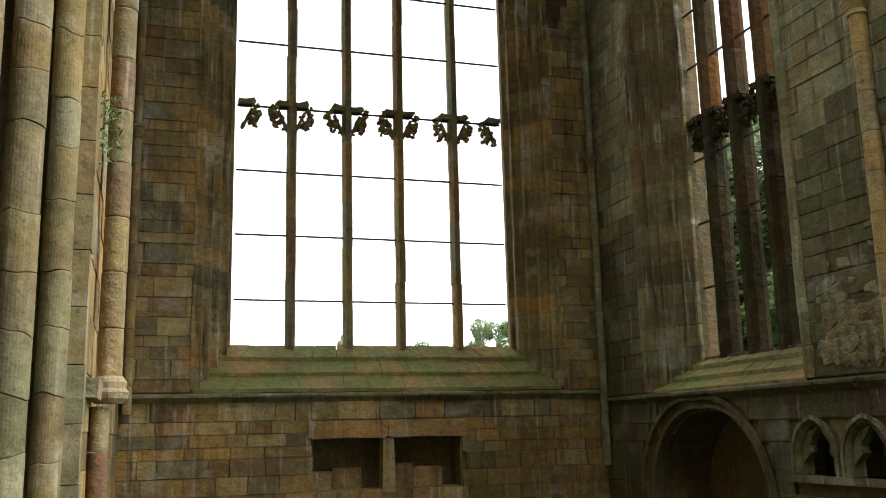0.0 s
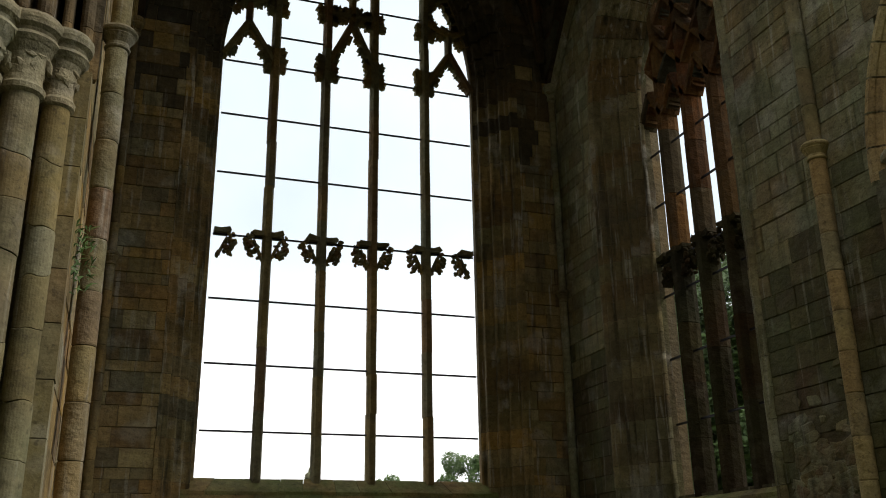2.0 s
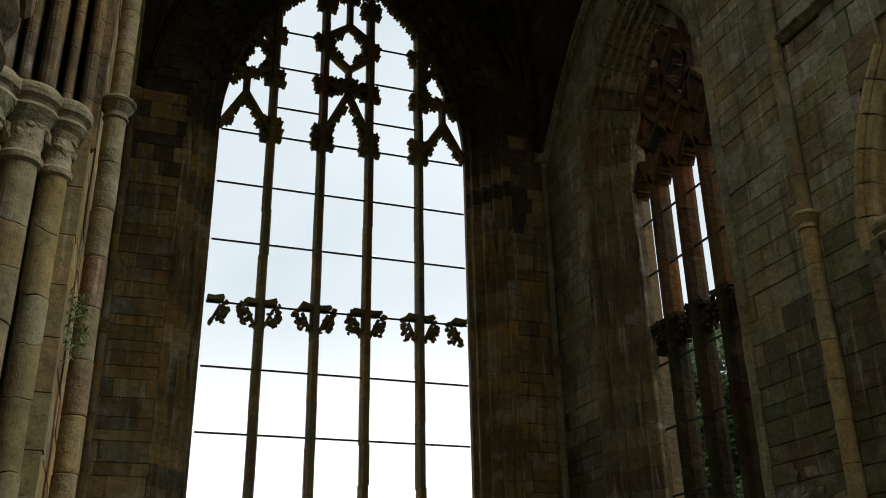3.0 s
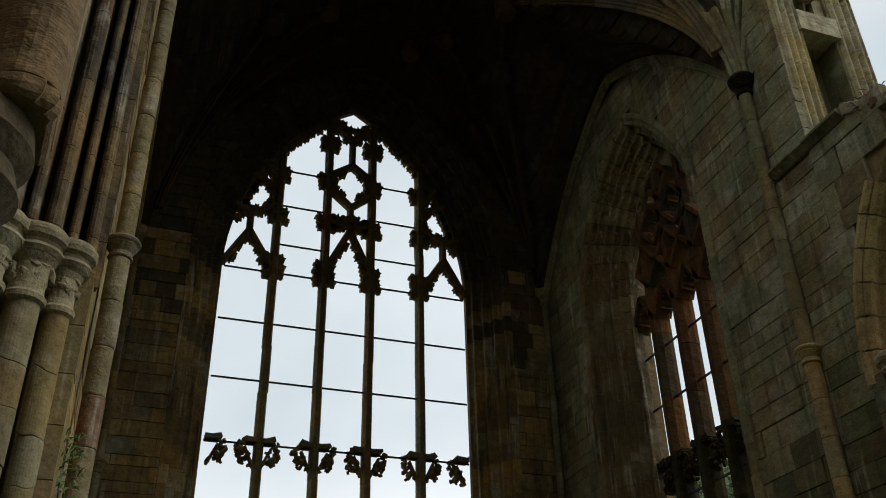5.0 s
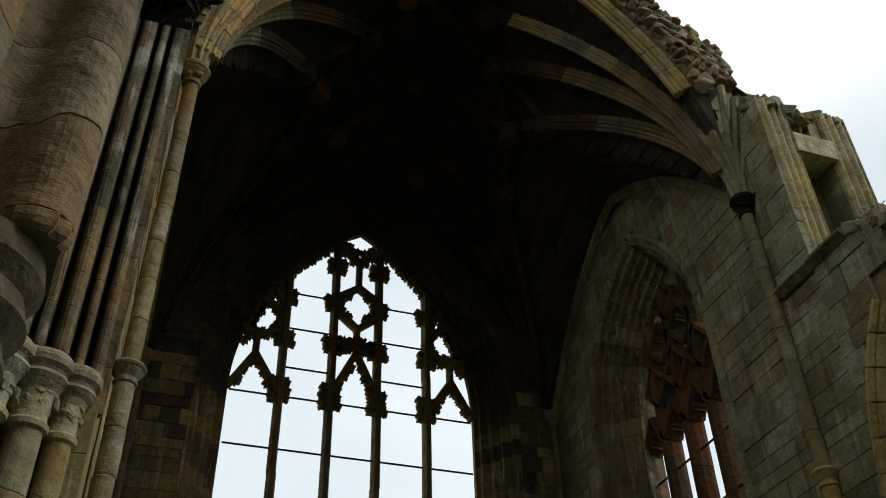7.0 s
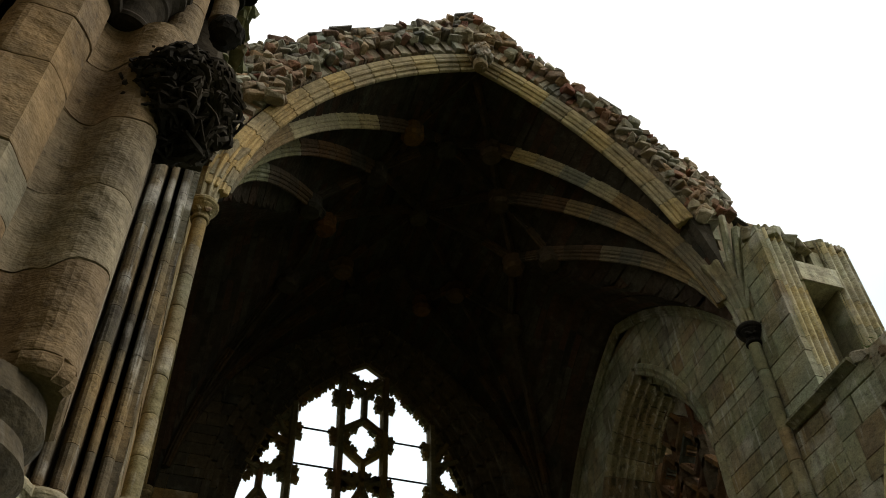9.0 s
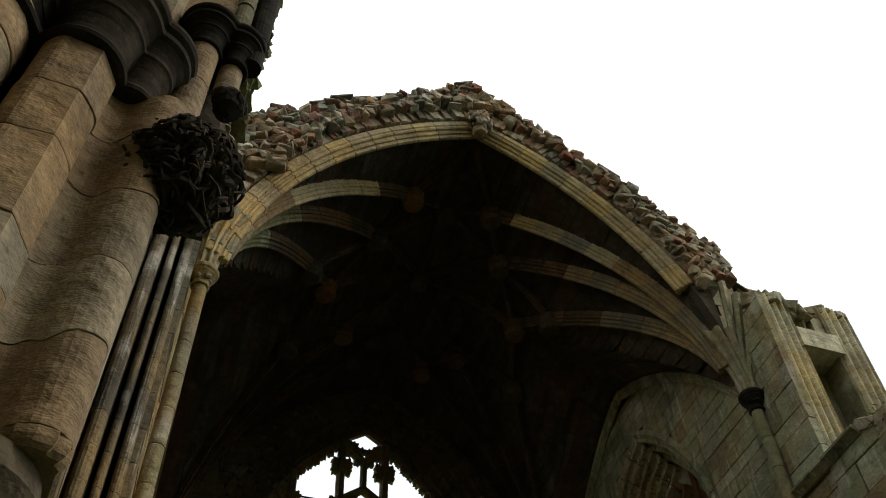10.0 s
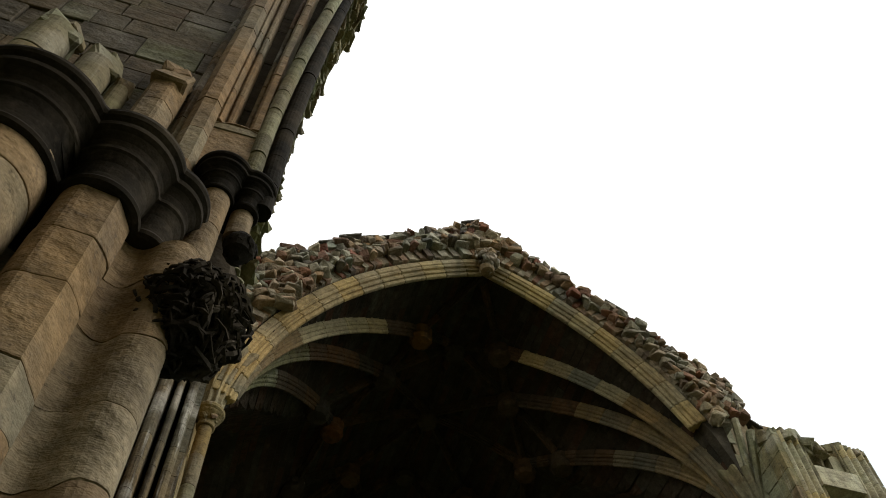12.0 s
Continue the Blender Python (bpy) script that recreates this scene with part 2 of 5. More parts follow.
def loft(bm, rings, closed=True, caps=True):
    rows = [[bm.verts.new(p) for p in r] for r in rings]
    k = len(rows[0])
    for a, b in zip(rows, rows[1:]):
        for i in range(k if closed else k - 1):
            j = (i + 1) % k
            bm.faces.new((a[i], a[j], b[j], b[i]))
    if caps and closed:
        bm.faces.new(rows[0])
        bm.faces.new(list(reversed(rows[-1])))


def turned(bm, cx, cy, profile, seg=20, squash=1.0):
    """A lathe form: profile of (radius, z)."""
    rings = []
    for r, z in profile:
        rings.append([Vector((cx + r * math.cos(2 * math.pi * i / seg), cy + squash * r * math.sin(2 * math.pi * i / seg), z)) for i in range(seg)])
    loft(bm, rings)


def arc_height(s, h, u):
    """Height of a two-centred arch of half span s and rise h at distance u from its axis."""
    r = (h * h + s * s) / (2 * s)
    c = r - s
    return math.sqrt(max(0.0, r * r - (abs(u) + c) ** 2))


def arch_points(s, h, zs, k=14, side=1):
    """From the springing to the apex."""
    r = (h * h + s * s) / (2 * s)
    c = r - s
    end = math.atan2(h, c)
    return [(side * (r * math.cos(end * i / k) - c), zs + r * math.sin(end * i / k)) for i in range(k + 1)]


def wall_frame(origin, n):
    """Local axes of a wall: u along it, n into its thickness, z up."""
    n = Vector(n)
    u = n.cross(Vector((0, 0, 1)))
    return Matrix.Translation(origin) @ Matrix((u, n, (0, 0, 1))).transposed().to_4x4()


def pierced(bm, axes, u0, u1, z0, z1, uc, s, zsill, zs, h, d0, d1):
    """A wall with one arched opening; h = 0 gives a flat head; s may be a pair of half spans."""
    halves = s if isinstance(s, tuple) else (s, s)
    for side, ue, sp in ((-1, u0, halves[0]), (1, u1, halves[1])):
        head = arch_points(sp, h, zs, 14, side) if h > 0 else [(side * sp, zs), (0, zs)]
        pts = [(uc + side * sp, max(zsill, z0))] + [(uc + a, b) for a, b in head] + [(uc, z1), (ue, z1), (ue, max(zsill, z0))]
        prism(bm, pts, d0, d1, axes)
    if zsill > z0 + 0.01:
        prism(bm, [(u0, z0), (u1, z0), (u1, zsill), (u0, zsill)], d0, d1, axes)


def block_mesh(seed, mat):
    """A unit block with a chamfered, slightly uneven face towards -y."""
    r = random.Random(seed)
    bm = bmesh.new()
    j = lambda v: v + r.uniform(-0.012, 0.012)
    rings = []
    for y, k in ((1.0, 0.5), (0.07, 0.5), (0.0, 0.49)):
        rings.append([Vector((j(a * k), y + (r.uniform(-0.03, 0.03) if y == 0 else 0), j(b * (k if k == 0.5 else 0.483)))) for a, b in ((-1, -1), (1, -1), (1, 1), (-1, 1))])
    rows = [[bm.verts.new(p) for p in ring] for ring in rings]
    for a, b in zip(rows, rows[1:]):
        for i in range(4):
            bm.faces.new((a[i], a[(i + 1) % 4], b[(i + 1) % 4], b[i]))
    mid = bm.verts.new(Vector((j(0), r.uniform(-0.05, 0.02), j(0))))
    for i in range(4):
        bm.faces.new((rows[2][i], rows[2][(i + 1) % 4], mid))
    return mesh_of("stone", bm, mat)


BLOCKS = {}


def courses(parent, axes, u0, u1, z0, z1, free, mat, h=0.31, limit=300, lengths=(0.34, 0.75), seed=1, other=None, share=None):
    """Coursed ashlar on a wall's face: each block an object, past the limit one joined mesh."""
    if mat.name not in BLOCKS:
        BLOCKS[mat.name] = [block_mesh(i * 13 + 5, mat) for i in range(6)]
    if other and other.name not in BLOCKS:
        BLOCKS[other.name] = [block_mesh(i * 13 + 5, other) for i in range(6)]
    r = random.Random(seed)
    z, made, rests = z0, 0, {}
    while z < z1 - 0.05:
        hh = min(h * r.uniform(0.66, 1.34), z1 - z)
        if z1 - z - hh < 0.12:
            hh = z1 - z
        u = u0 - r.uniform(0, 0.2)
        while u < u1 - 0.03:
            w = r.uniform(*lengths) * (1.5 if r.random() < 0.2 else 1.0)
            a, b = max(u, u0), min(u + w, u1)
            if u1 - b < 0.12:
                b = u1
            u = b
            n_in = [free(a + (b - a) * f, z + hh * g) for f in (0.02, 0.5, 0.98) for g in (0.04, 0.96)]
            if not any(n_in):
                continue
            if not all(n_in):
                # trim the block at the opening
                grid = [a + (b - a) * k / 24 for k in range(25)]
                ok = [g for g in grid if free(g, z + 0.03) and free(g, z + hh - 0.03)]
                if len(ok) < 3:
                    continue
                a, b = ok[0], ok[-1]
            if b - a < 0.06:
                continue
            out = r.uniform(-0.004, 0.007) + (r.uniform(-0.02, 0.014) if r.random() < 0.1 else 0)
            m = axes @ Matrix.Translation(((a + b) / 2, -out, z + hh / 2)) @ Matrix.Diagonal((b - a - r.uniform(0.002, 0.016), 0.12, hh - r.uniform(0.002, 0.014), 1))
            use = other if other and r.random() < share(z + hh / 2) else mat
            me = r.choice(BLOCKS[use.name])
            rest = rests.setdefault(use.name, (use, bmesh.new()))[1]
            if made < limit:
                place("stone", me, parent, m)
            else:
                part_bm = bmesh.new()
                part_bm.from_mesh(me)
                vs = {v: rest.verts.new(m @ v.co) for v in part_bm.verts}
                for f in part_bm.faces:
                    rest.faces.new([vs[v] for v in f.verts])
                part_bm.free()
            made += 1
        z += hh
    for use, rest in rests.values():
        if len(rest.verts):
            tagged(part("stonework", rest, use, parent), kind="stuff")
        else:
            rest.free()


def rolls(a1, d1, n, amp=0.05, per=6):
    """A moulding's section from (0, 0) to (a1, d1): rolls and hollows in turn."""
    ln = math.hypot(a1, d1)
    na, nd = -d1 / ln, a1 / ln
    out = []
    for i in range(n * per + 1):
        f = i / (n * per)
        w = math.sin(math.pi * (i % per) / per) * (1.0 if (i // per) % 2 == 0 else -0.7) * amp
        out.append((a1 * f - na * w, d1 * f - nd * w))
    return out


def moulded(parent, axes, uc, s, h, z0, zs, section, mat, name="jamb_stone", step=0.32, arch=True, sides=(-1, 1), trim=1.0, arch_mat=None):
    """Jambs and arch of an opening, course by course; section of (inwards, depth)."""
    r0 = (h * h + s * s) / (2 * s)
    c = r0 - s
    nz = max(1, round((zs - z0) / step))
    st = (zs - z0) / nz
    for side in sides:
        bm = bmesh.new()
        loft(bm, [[Vector((side * (s - a), d, z)) for a, d in section] for z in (0.004, st - 0.004)], closed=False)
        me = mesh_of(name, bm, mat)
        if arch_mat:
            dark_mesh = me.copy()
            dark_mesh.materials[0] = arch_mat
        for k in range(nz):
            # more dark copies higher up: shade under the vault, put into the stone colour
            dark_stone = arch_mat and rng.random() < (z0 + k * st - 9.0) / 3.0
            place(name, dark_mesh if dark_stone else me, parent, axes @ Matrix.Translation((uc + rng.uniform(-0.006, 0.006), rng.uniform(-0.006, 0.006), z0 + k * st)))
        if not arch:
            continue
        end = math.atan2(h, c)
        na = max(4, round(end * r0 / 0.42))
        da = end / na
        bm = bmesh.new()
        rings = []
        for q in range(4):
            t = 0.003 + (da - 0.006) * q / 3
            rings.append([Vector((side * (r0 - a) * math.cos(t), d, (r0 - a) * math.sin(t))) for a, d in section])
        loft(bm, rings, closed=False)
        me = mesh_of(name, bm, arch_mat or mat)
        for k in range(int(na * trim)):
            rot = Matrix.Rotation(-side * da * k, 4, "Y")
            place("voussoir", me, parent, axes @ Matrix.Translation((uc - side * c, rng.uniform(-0.005, 0.005), zs)) @ rot)


def drums(parent, cx, cy, r, z0, z1, mat, step=0.42, seg=36, name="drum"):
    """A shaft built of even drums."""
    n = max(1, round((z1 - z0) / step))
    st = (z1 - z0) / n
    bm = bmesh.new()
    turned(bm, 0, 0, [(r * 0.955, 0.003), (r, 0.016), (r, st - 0.016), (r * 0.955, st - 0.003)], seg)
    me = mesh_of(name, bm, mat)
    for k in range(n):
        x, y = cx + rng.uniform(-0.004, 0.004), cy + rng.uniform(-0.004, 0.004)
        place(name, me, parent, Matrix.Translation((x, y, z0 + k * st)))


def cap_profile(r, z, h, lip=1.5):
    """A moulded ring capital: necking, bell, abacus."""
    return [(r, z), (r * 1.16, z + 0.03 * h), (r * 1.2, z + 0.1 * h), (r * 1.08, z + 0.16 * h), (r * 1.05, z + 0.3 * h), (r * lip * 0.86, z + 0.58 * h), (r * lip * 0.92, z + 0.64 * h),
            (r * lip * 0.88, z + 0.68 * h), (r * lip, z + 0.76 * h), (r * lip * 1.04, z + 0.86 * h), (r * lip * 0.98, z + 0.93 * h), (r * lip * 0.9, z + h), (0.02, z + h)]


def lobed(bm, circles, heart, profile, z, h, n=168, least=0.12):
    """A moulding that follows a cluster of shafts: the outline of the circles, widened step by step."""
    rings = []
    for off, f in profile:
        ring = []
        for i in range(n):
            a = 2 * math.pi * i / n
            dx, dy = math.cos(a), math.sin(a)
            far = least + off
            for cx, cy, r in circles:
                px, py = cx - heart[0], cy - heart[1]
                along = px * dx + py * dy
                inside = (r + off) ** 2 - (px * px + py * py - along * along)
                if inside > 0:
                    far = max(far, along + math.sqrt(inside))
            ring.append(Vector((heart[0] + far * dx, heart[1] + far * dy, z + f * h)))
        rings.append(ring)
    loft(bm, rings)


def wavy_drums(parent, ring, z0, z1, mat, step, seed, name="drum"):
    """A shaft of any plan outline in uneven drums with wavering joints."""
    r = random.Random(seed)
    cx, cy = sum(p[0] for p in ring) / len(ring), sum(p[1] for p in ring) / len(ring)
    n = max(1, round((z1 - z0) / step))
    cuts = [z0] + [z0 + (z1 - z0) * (k + r.uniform(-0.22, 0.22)) / n for k in range(1, n)] + [z1]
    waves = [[0.0] * len(ring)]
    for k in range(1, n):
        a, b, c = r.uniform(0, 6), r.uniform(0, 6), r.uniform(0.012, 0.026)
        waves.append([c * math.sin(11 * (p[0] + p[1]) + a) + 0.6 * c * math.sin(29 * (p[0] - p[1]) + b) + r.uniform(-0.002, 0.002) for p in ring])
    waves.append([0.0] * len(ring))
    for k in range(n):
        lo = [cuts[k] + w for w in waves[k]]
        hi = [cuts[k + 1] + w for w in waves[k + 1]]
        dx, dy = r.uniform(-0.005, 0.005), r.uniform(-0.005, 0.005)
        rows = []
        for q, g, f in ((0.95, 0.0025, 0), (0.99, 0.004, 0), (1.0, 0.011, 0), (1.0, 0, 0.35), (1.0, 0, 0.68), (1.0, -0.011, 1), (0.99, -0.004, 1), (0.95, -0.0025, 1)):
            rows.append([Vector((cx + dx + (p[0] - cx) * q * (1 + (r.uniform(-0.004, 0.004) if 0 < f < 1 else 0)), cy + dy + (p[1] - cy) * q, a + (b - a) * f + g)) for p, a, b in zip(ring, lo, hi)])
        bm = bmesh.new()
        loft(bm, rows)
        part(name, bm, mat, parent)


def round_plan(cx, cy, r, seg=40, flat=None):
    """A shaft's outline, round or with a flat-sided arris towards the angle flat."""
    out = []
    for i in range(seg):
        a = 2 * math.pi * i / seg
        k = r
        if flat is not None:
            d = abs((a - flat + math.pi) % (2 * math.pi) - math.pi)
            k = r if d > 1.0 else r * math.cos(0.5) / math.cos(abs(d - 0.5))
        out.append((cx + k * math.cos(a), cy + k * math.sin(a)))
    return out


def rock(seed, mat, rough=0.28):
    r = random.Random(seed)
    bm = bmesh.new()
    bmesh.ops.create_cube(bm, size=1.0)
    for v in bm.verts:
        v.co += Vector([r.uniform(-rough, rough) * 0.8 for _ in range(3)])
    bmesh.ops.bevel(bm, geom=bm.edges[:], offset=0.1, segments=1, affect="EDGES")
    for v in bm.verts:
        v.co += Vector([r.uniform(-rough, rough) * 0.16 for _ in range(3)])
    return mesh_of("rubble_stone", bm, mat)


def leafy(bm, c, size, n, r, flat=0.6):
    """A knot of carved leaves: small bent lobes round a centre."""
    for _ in range(n):
        d = Vector((r.gauss(0, 1), r.gauss(0, 1), r.gauss(0, 1))).normalized()
        p = Vector(c) + Vector((d.x * size[0], d.y * size[1], d.z * size[2])) * r.uniform(0.55, 1.0)
        k = min(size) * r.uniform(0.35, 0.6)
        q = d.to_track_quat("Z", "Y").to_matrix().to_4x4()
        g = bmesh.ops.create_icosphere(bm, subdivisions=1, radius=k)
        bmesh.ops.transform(bm, matrix=Matrix.Translation(p) @ q @ Matrix.Rotation(r.uniform(0, 6), 4, "Z") @ Matrix.Diagonal((1.25, 0.7, flat, 1)), verts=g["verts"])


def tangle(bm, c, size, n, r):
    """Undercut carved foliage: a net of curling stems and leaf tips."""
    for _ in range(n):
        d = Vector((r.gauss(0, 1), r.gauss(0, 1), r.gauss(0, 1))).normalized()
        t = d.orthogonal().normalized()
        t = Matrix.Rotation(r.uniform(0, 6.28), 3, d) @ t
        s = d.cross(t)
        c0 = Vector(c) + Vector((d.x * size[0], d.y * size[1], d.z * size[2])) * r.uniform(0.8, 1.02)
        w, ln, bend = r.uniform(0.006, 0.013), r.uniform(0.035, 0.085), r.uniform(-0.05, 0.05)
        rings = []
        for k in range(5):
            f = k / 4 - 0.5
            p = c0 + t * (2 * ln * f) + s * (bend * (1 - 4 * f * f)) + d * (0.03 * (1 - 4 * f * f))
            q = w * (1.2 - abs(f))
            rings.append([p + s * q, p + d * q, p - s * q, p - d * q])
        loft(bm, rings)


# ---- ground ----
def ground():
    bm = bmesh.new()
    rad = [0, 6, 14, 30, 60, 120, 300, 900, 2400]
    rows = []
    for r in rad[1:]:
        rows.append([bm.verts.new((4 + r * math.cos(a * math.pi / 24), 8 + r * math.sin(a * math.pi / 24), 0 if r < 20 else 0.2 * noise.noise((r * 0.1, a, 0)))) for a in range(48)])
    c = bm.verts.new((4, 8, 0))
    for i in range(48):
        bm.faces.new((c, rows[0][i], rows[0][(i + 1) % 48]))
        for a, b in zip(rows, rows[1:]):
            bm.faces.new((a[i], b[i], b[(i + 1) % 48], a[(i + 1) % 48]))
    tagged(new("ground", mesh_of("ground", bm, GRASS)), "mown green grass round and inside the ruin", "ground", kind="structure")


ground()

EAST, SOUTH, NORTH = wall_frame((0, 15.3, 0), (0, 1, 0)), wall_frame((7.85, 0, 0), (1, 0, 0)), wall_frame((-0.42, 0, 0), (-1, 0, 0))
WX = 3.84

# ---- east wall ----
wall_east = thing("wall_east", "ochre and brown coursed sandstone end wall with dark runs", "wall", kind="structure")
bm = bmesh.new()
pierced(bm, EAST, -1.2, 8.9, 2.1, 16.4, WX, 3.15, 2.2, 10.9, 5.28, 0.05, 0.78)
pierced(bm, EAST, -1.2, 8.9, 2.1, 16.4, WX, 2.54, 3.0, 10.9, 4.5, 0.782, 0.9)
pierced(bm, EAST, -1.2, 8.9, 2.1, 16.4, WX, 3.0, 2.9, 10.9, 5.2, 0.902, 1.5)
pierced(bm, EAST, -1.2, 8.9, 0, 2.098, WX, 1.26, 0.66, 1.5, 0, 0.05, 0.55)
box(bm, -1.2, 8.9, 15.852, 16.8, 0, 2.098)
part("wall_core", bm, MORTAR, wall_east)


def east_free(u, z):
    du = abs(u - WX)
    if z < 2.2:
        return not (du < 1.27 and 0.66 < z < 1.76)
    if du > 3.16:
        return True
    return z > 10.9 and z - 10.9 > arc_height(3.16, 5.29, du)


courses(wall_east, EAST, -0.42, 7.85, 0.0, 2.1, east_free, ASHLAR, 0.24, 300, (0.28, 0.7), 3)
# blocks turn dark towards the vault, whose shade is painted into them
courses(wall_east, EAST, -0.42, 7.85, 2.24, 15.9, east_free, ASHLAR, 0.25, 300, (0.28, 0.62), 4, DARKASH, lambda z: (z - 9.0) / 3.0)
moulded(wall_east, EAST, WX, 3.15, 5.28, 2.3, 10.9, [(-0.08, 0.03), (-0.06, -0.015), (0.0, -0.01)] + rolls(0.6, 0.78, 8, 0.065), RUNSTONE, step=0.33, arch_mat=DARKASH)


def lintels():
    for a, b in ((2.5, 3.82), (3.83, 5.2)):
        bm = bmesh.new()
        prism(bm, [(a, 1.5), (a + 0.1, 1.475), ((a + b) / 2, 1.49), (b - 0.05, 1.47), (b, 1.5), (b, 1.77), (a, 1.77)], -0.03, 0.5, EAST)
        part("lintel", bm, ASHLAR, wall_east)
    bm = bmesh.new()
    prism(bm, [(3.73, 0.6), (3.95, 0.6), (3.93, 1.48), (3.75, 1.48)], 0.0, 0.3, EAST)
    part("divider", bm, ASHLAR, wall_east)
    for a, b, z in ((2.57, 2.95, 0.95), (2.95, 3.45, 1.0), (3.97, 4.35, 1.05), (4.35, 4.85, 0.98)):
        bm = bmesh.new()
        box(bm, a, b - 0.01, 15.6, 15.86, 0.6, z)
        part("stone", bm, ASHLAR, wall_east)


lintels()


def string_course(parent, axes, u0, u1, z, mat, seed, depth=0.12, lost=0.15):
    r = random.Random(seed)
    u = u0
    sec = [(0.03, 0.0), (-0.02, 0.0), (-depth * 0.6, 0.05), (-depth, 0.08), (-depth, 0.115), (-depth * 0.8, 0.13), (0.03, 0.15)]
    while u < u1 - 0.05:
        w = min(r.uniform(0.5, 0.95), u1 - u)
        k = r.uniform(0.45, 0.7) if r.random() < lost else r.uniform(0.9, 1.0)
        bm = bmesh.new()
        loft(bm, [[axes @ Vector((q, d * (k if d < 0 else 1), z + b)) for d, b in sec] for q in (u + 0.003, u + w - 0.003)])
        part("string_stone", bm, mat, parent)
        u += w


string_course(wall_east, EAST, -0.42, 7.8, 2.08, GREYASH, 5, 0.13, 0.3)


def sloping_sill(parent, axes, uc, half0, half1, d1, z0, z1, steps, mat, seed, width=0.8, drift=0.0):
    """A weathered sill in stepped courses that narrows along the splay."""
    r = random.Random(seed)
    for k in range(steps):
        f0, f1 = k / steps, (k + 1) / steps
        ha, hb = half0 + (half1 - half0) * f0, half0 + (half1 - half0) * f1
        cuts, u = [-1.0], -1.0
        while u < 1.0:
            u = min(1.0, u + r.uniform(0.7, 1.3) * width / half0)
            if 1.0 - u < 0.12:
                u = 1.0
            cuts.append(u)
        for a, b in zip(cuts, cuts[1:]):
            j = r.uniform(0, 0.012)
            za, zb = z0 + (z1 - z0) * f0 + 0.05 + j, z0 + (z1 - z0) * f1 + j
            g = 0.004
            bm = bmesh.new()
            loft(bm, [[axes @ Vector(p) for p in ((uc + drift * f0 + q * ha + s * g, d1 * f0, za - 0.06), (uc + drift * f0 + q * ha + s * g, d1 * f0, za), (uc + drift * f1 + q * hb + s * g, d1 * f1 + 0.02, zb), (uc + drift * f1 + q * hb + s * g, d1 * f1 + 0.02, za - 0.06))] for q, s in ((a, 1), (b, -1))])
            part("sill_stone", bm, mat, parent)


sloping_sill(wall_east, EAST, WX, 3.17, 2.55, 0.82, 2.24, 3.07, 3, SILL, 9, 0.62)


# ---- tracery windows ----
def bar2(bm, axes, p, q, w, d0, d1):
    """A chamfered stone bar between two points of a window's plane."""
    a, b = Vector((p[0], 0, p[1])), Vector((q[0], 0, q[1]))
    t = (b - a).normalized()
    s = Vector((0, 1, 0)).cross(t)
    m = (d0 + d1) / 2
    sec = [(-w * 0.28, d0), (w * 0.28, d0), (w * 0.5, d0 + (m - d0) * 0.6), (w * 0.5, d1 - (d1 - m) * 0.6), (w * 0.28, d1), (-w * 0.28, d1), (-w * 0.5, d1 - (d1 - m) * 0.6), (-w * 0.5, d0 + (m - d0) * 0.6)]
    loft(bm, [[axes @ (c + s * k + Vector((0, d, 0))) for k, d in sec] for c in (a, b)])


def mullion(parent, axes, u, z0, z1, w, d0, d1, mat, seed):
    r = random.Random(seed)
    z = z0
    while z < z1 - 0.05:
        h = min(r.uniform(0.7, 1.25), z1 - z)
        bm = bmesh.new()
        o = r.uniform(-0.008, 0.008)
        bar2(bm, axes, (u + o, z + 0.003), (u + o, z + h - 0.003), w, d0, d1)
        part("mullion_stone", bm, mat, parent)
        z += h


def cusp(bm, axes, p, out, size, d0, d1, r):
    """A small carved leaf that stands out from a bar."""
    o = Vector((out[0], 0, out[1])).normalized()
    t = Vector((0, 1, 0)).cross(o)
    c = Vector((p[0], 0, p[1]))
    pts = [(-0.75, -0.1), (-0.7, 0.35), (-0.95, 0.75), (-0.45, 0.95), (-0.2, 0.75), (0.05, 1.25), (0.35, 0.8), (0.75, 1.0), (0.85, 0.6), (0.6, 0.3), (0.75, -0.1)]
    rows = []
    for d in (d0, d1):
        rows.append([bm.verts.new(axes @ (c + t * (a * size * r.uniform(0.9, 1.1)) + o * (b * size * r.uniform(0.9, 1.1)) + Vector((0, d, 0)))) for a, b in pts])
    bm.faces.new(rows[0])
    bm.faces.new(list(reversed(rows[1])))
    k = len(pts)
    for i in range(k):
        bm.faces.new((rows[0][i], rows[1][i], rows[1][(i + 1) % k], rows[0][(i + 1) % k]))


window_east = thing("window_1", "tall five-light pointed window, unglazed, with stone tracery", "window", kind="structure")
D0, D1 = 0.72, 1.02
MX = [2.31, 3.33, 4.31, 5.38]
for i, x in enumerate(MX):
    mullion(window_east, EAST, x, 3.0, 10.9 + arc_height(2.52, 4.5, x - WX) + 0.05, 0.17, D0, D1, MULLION, 20 + i)


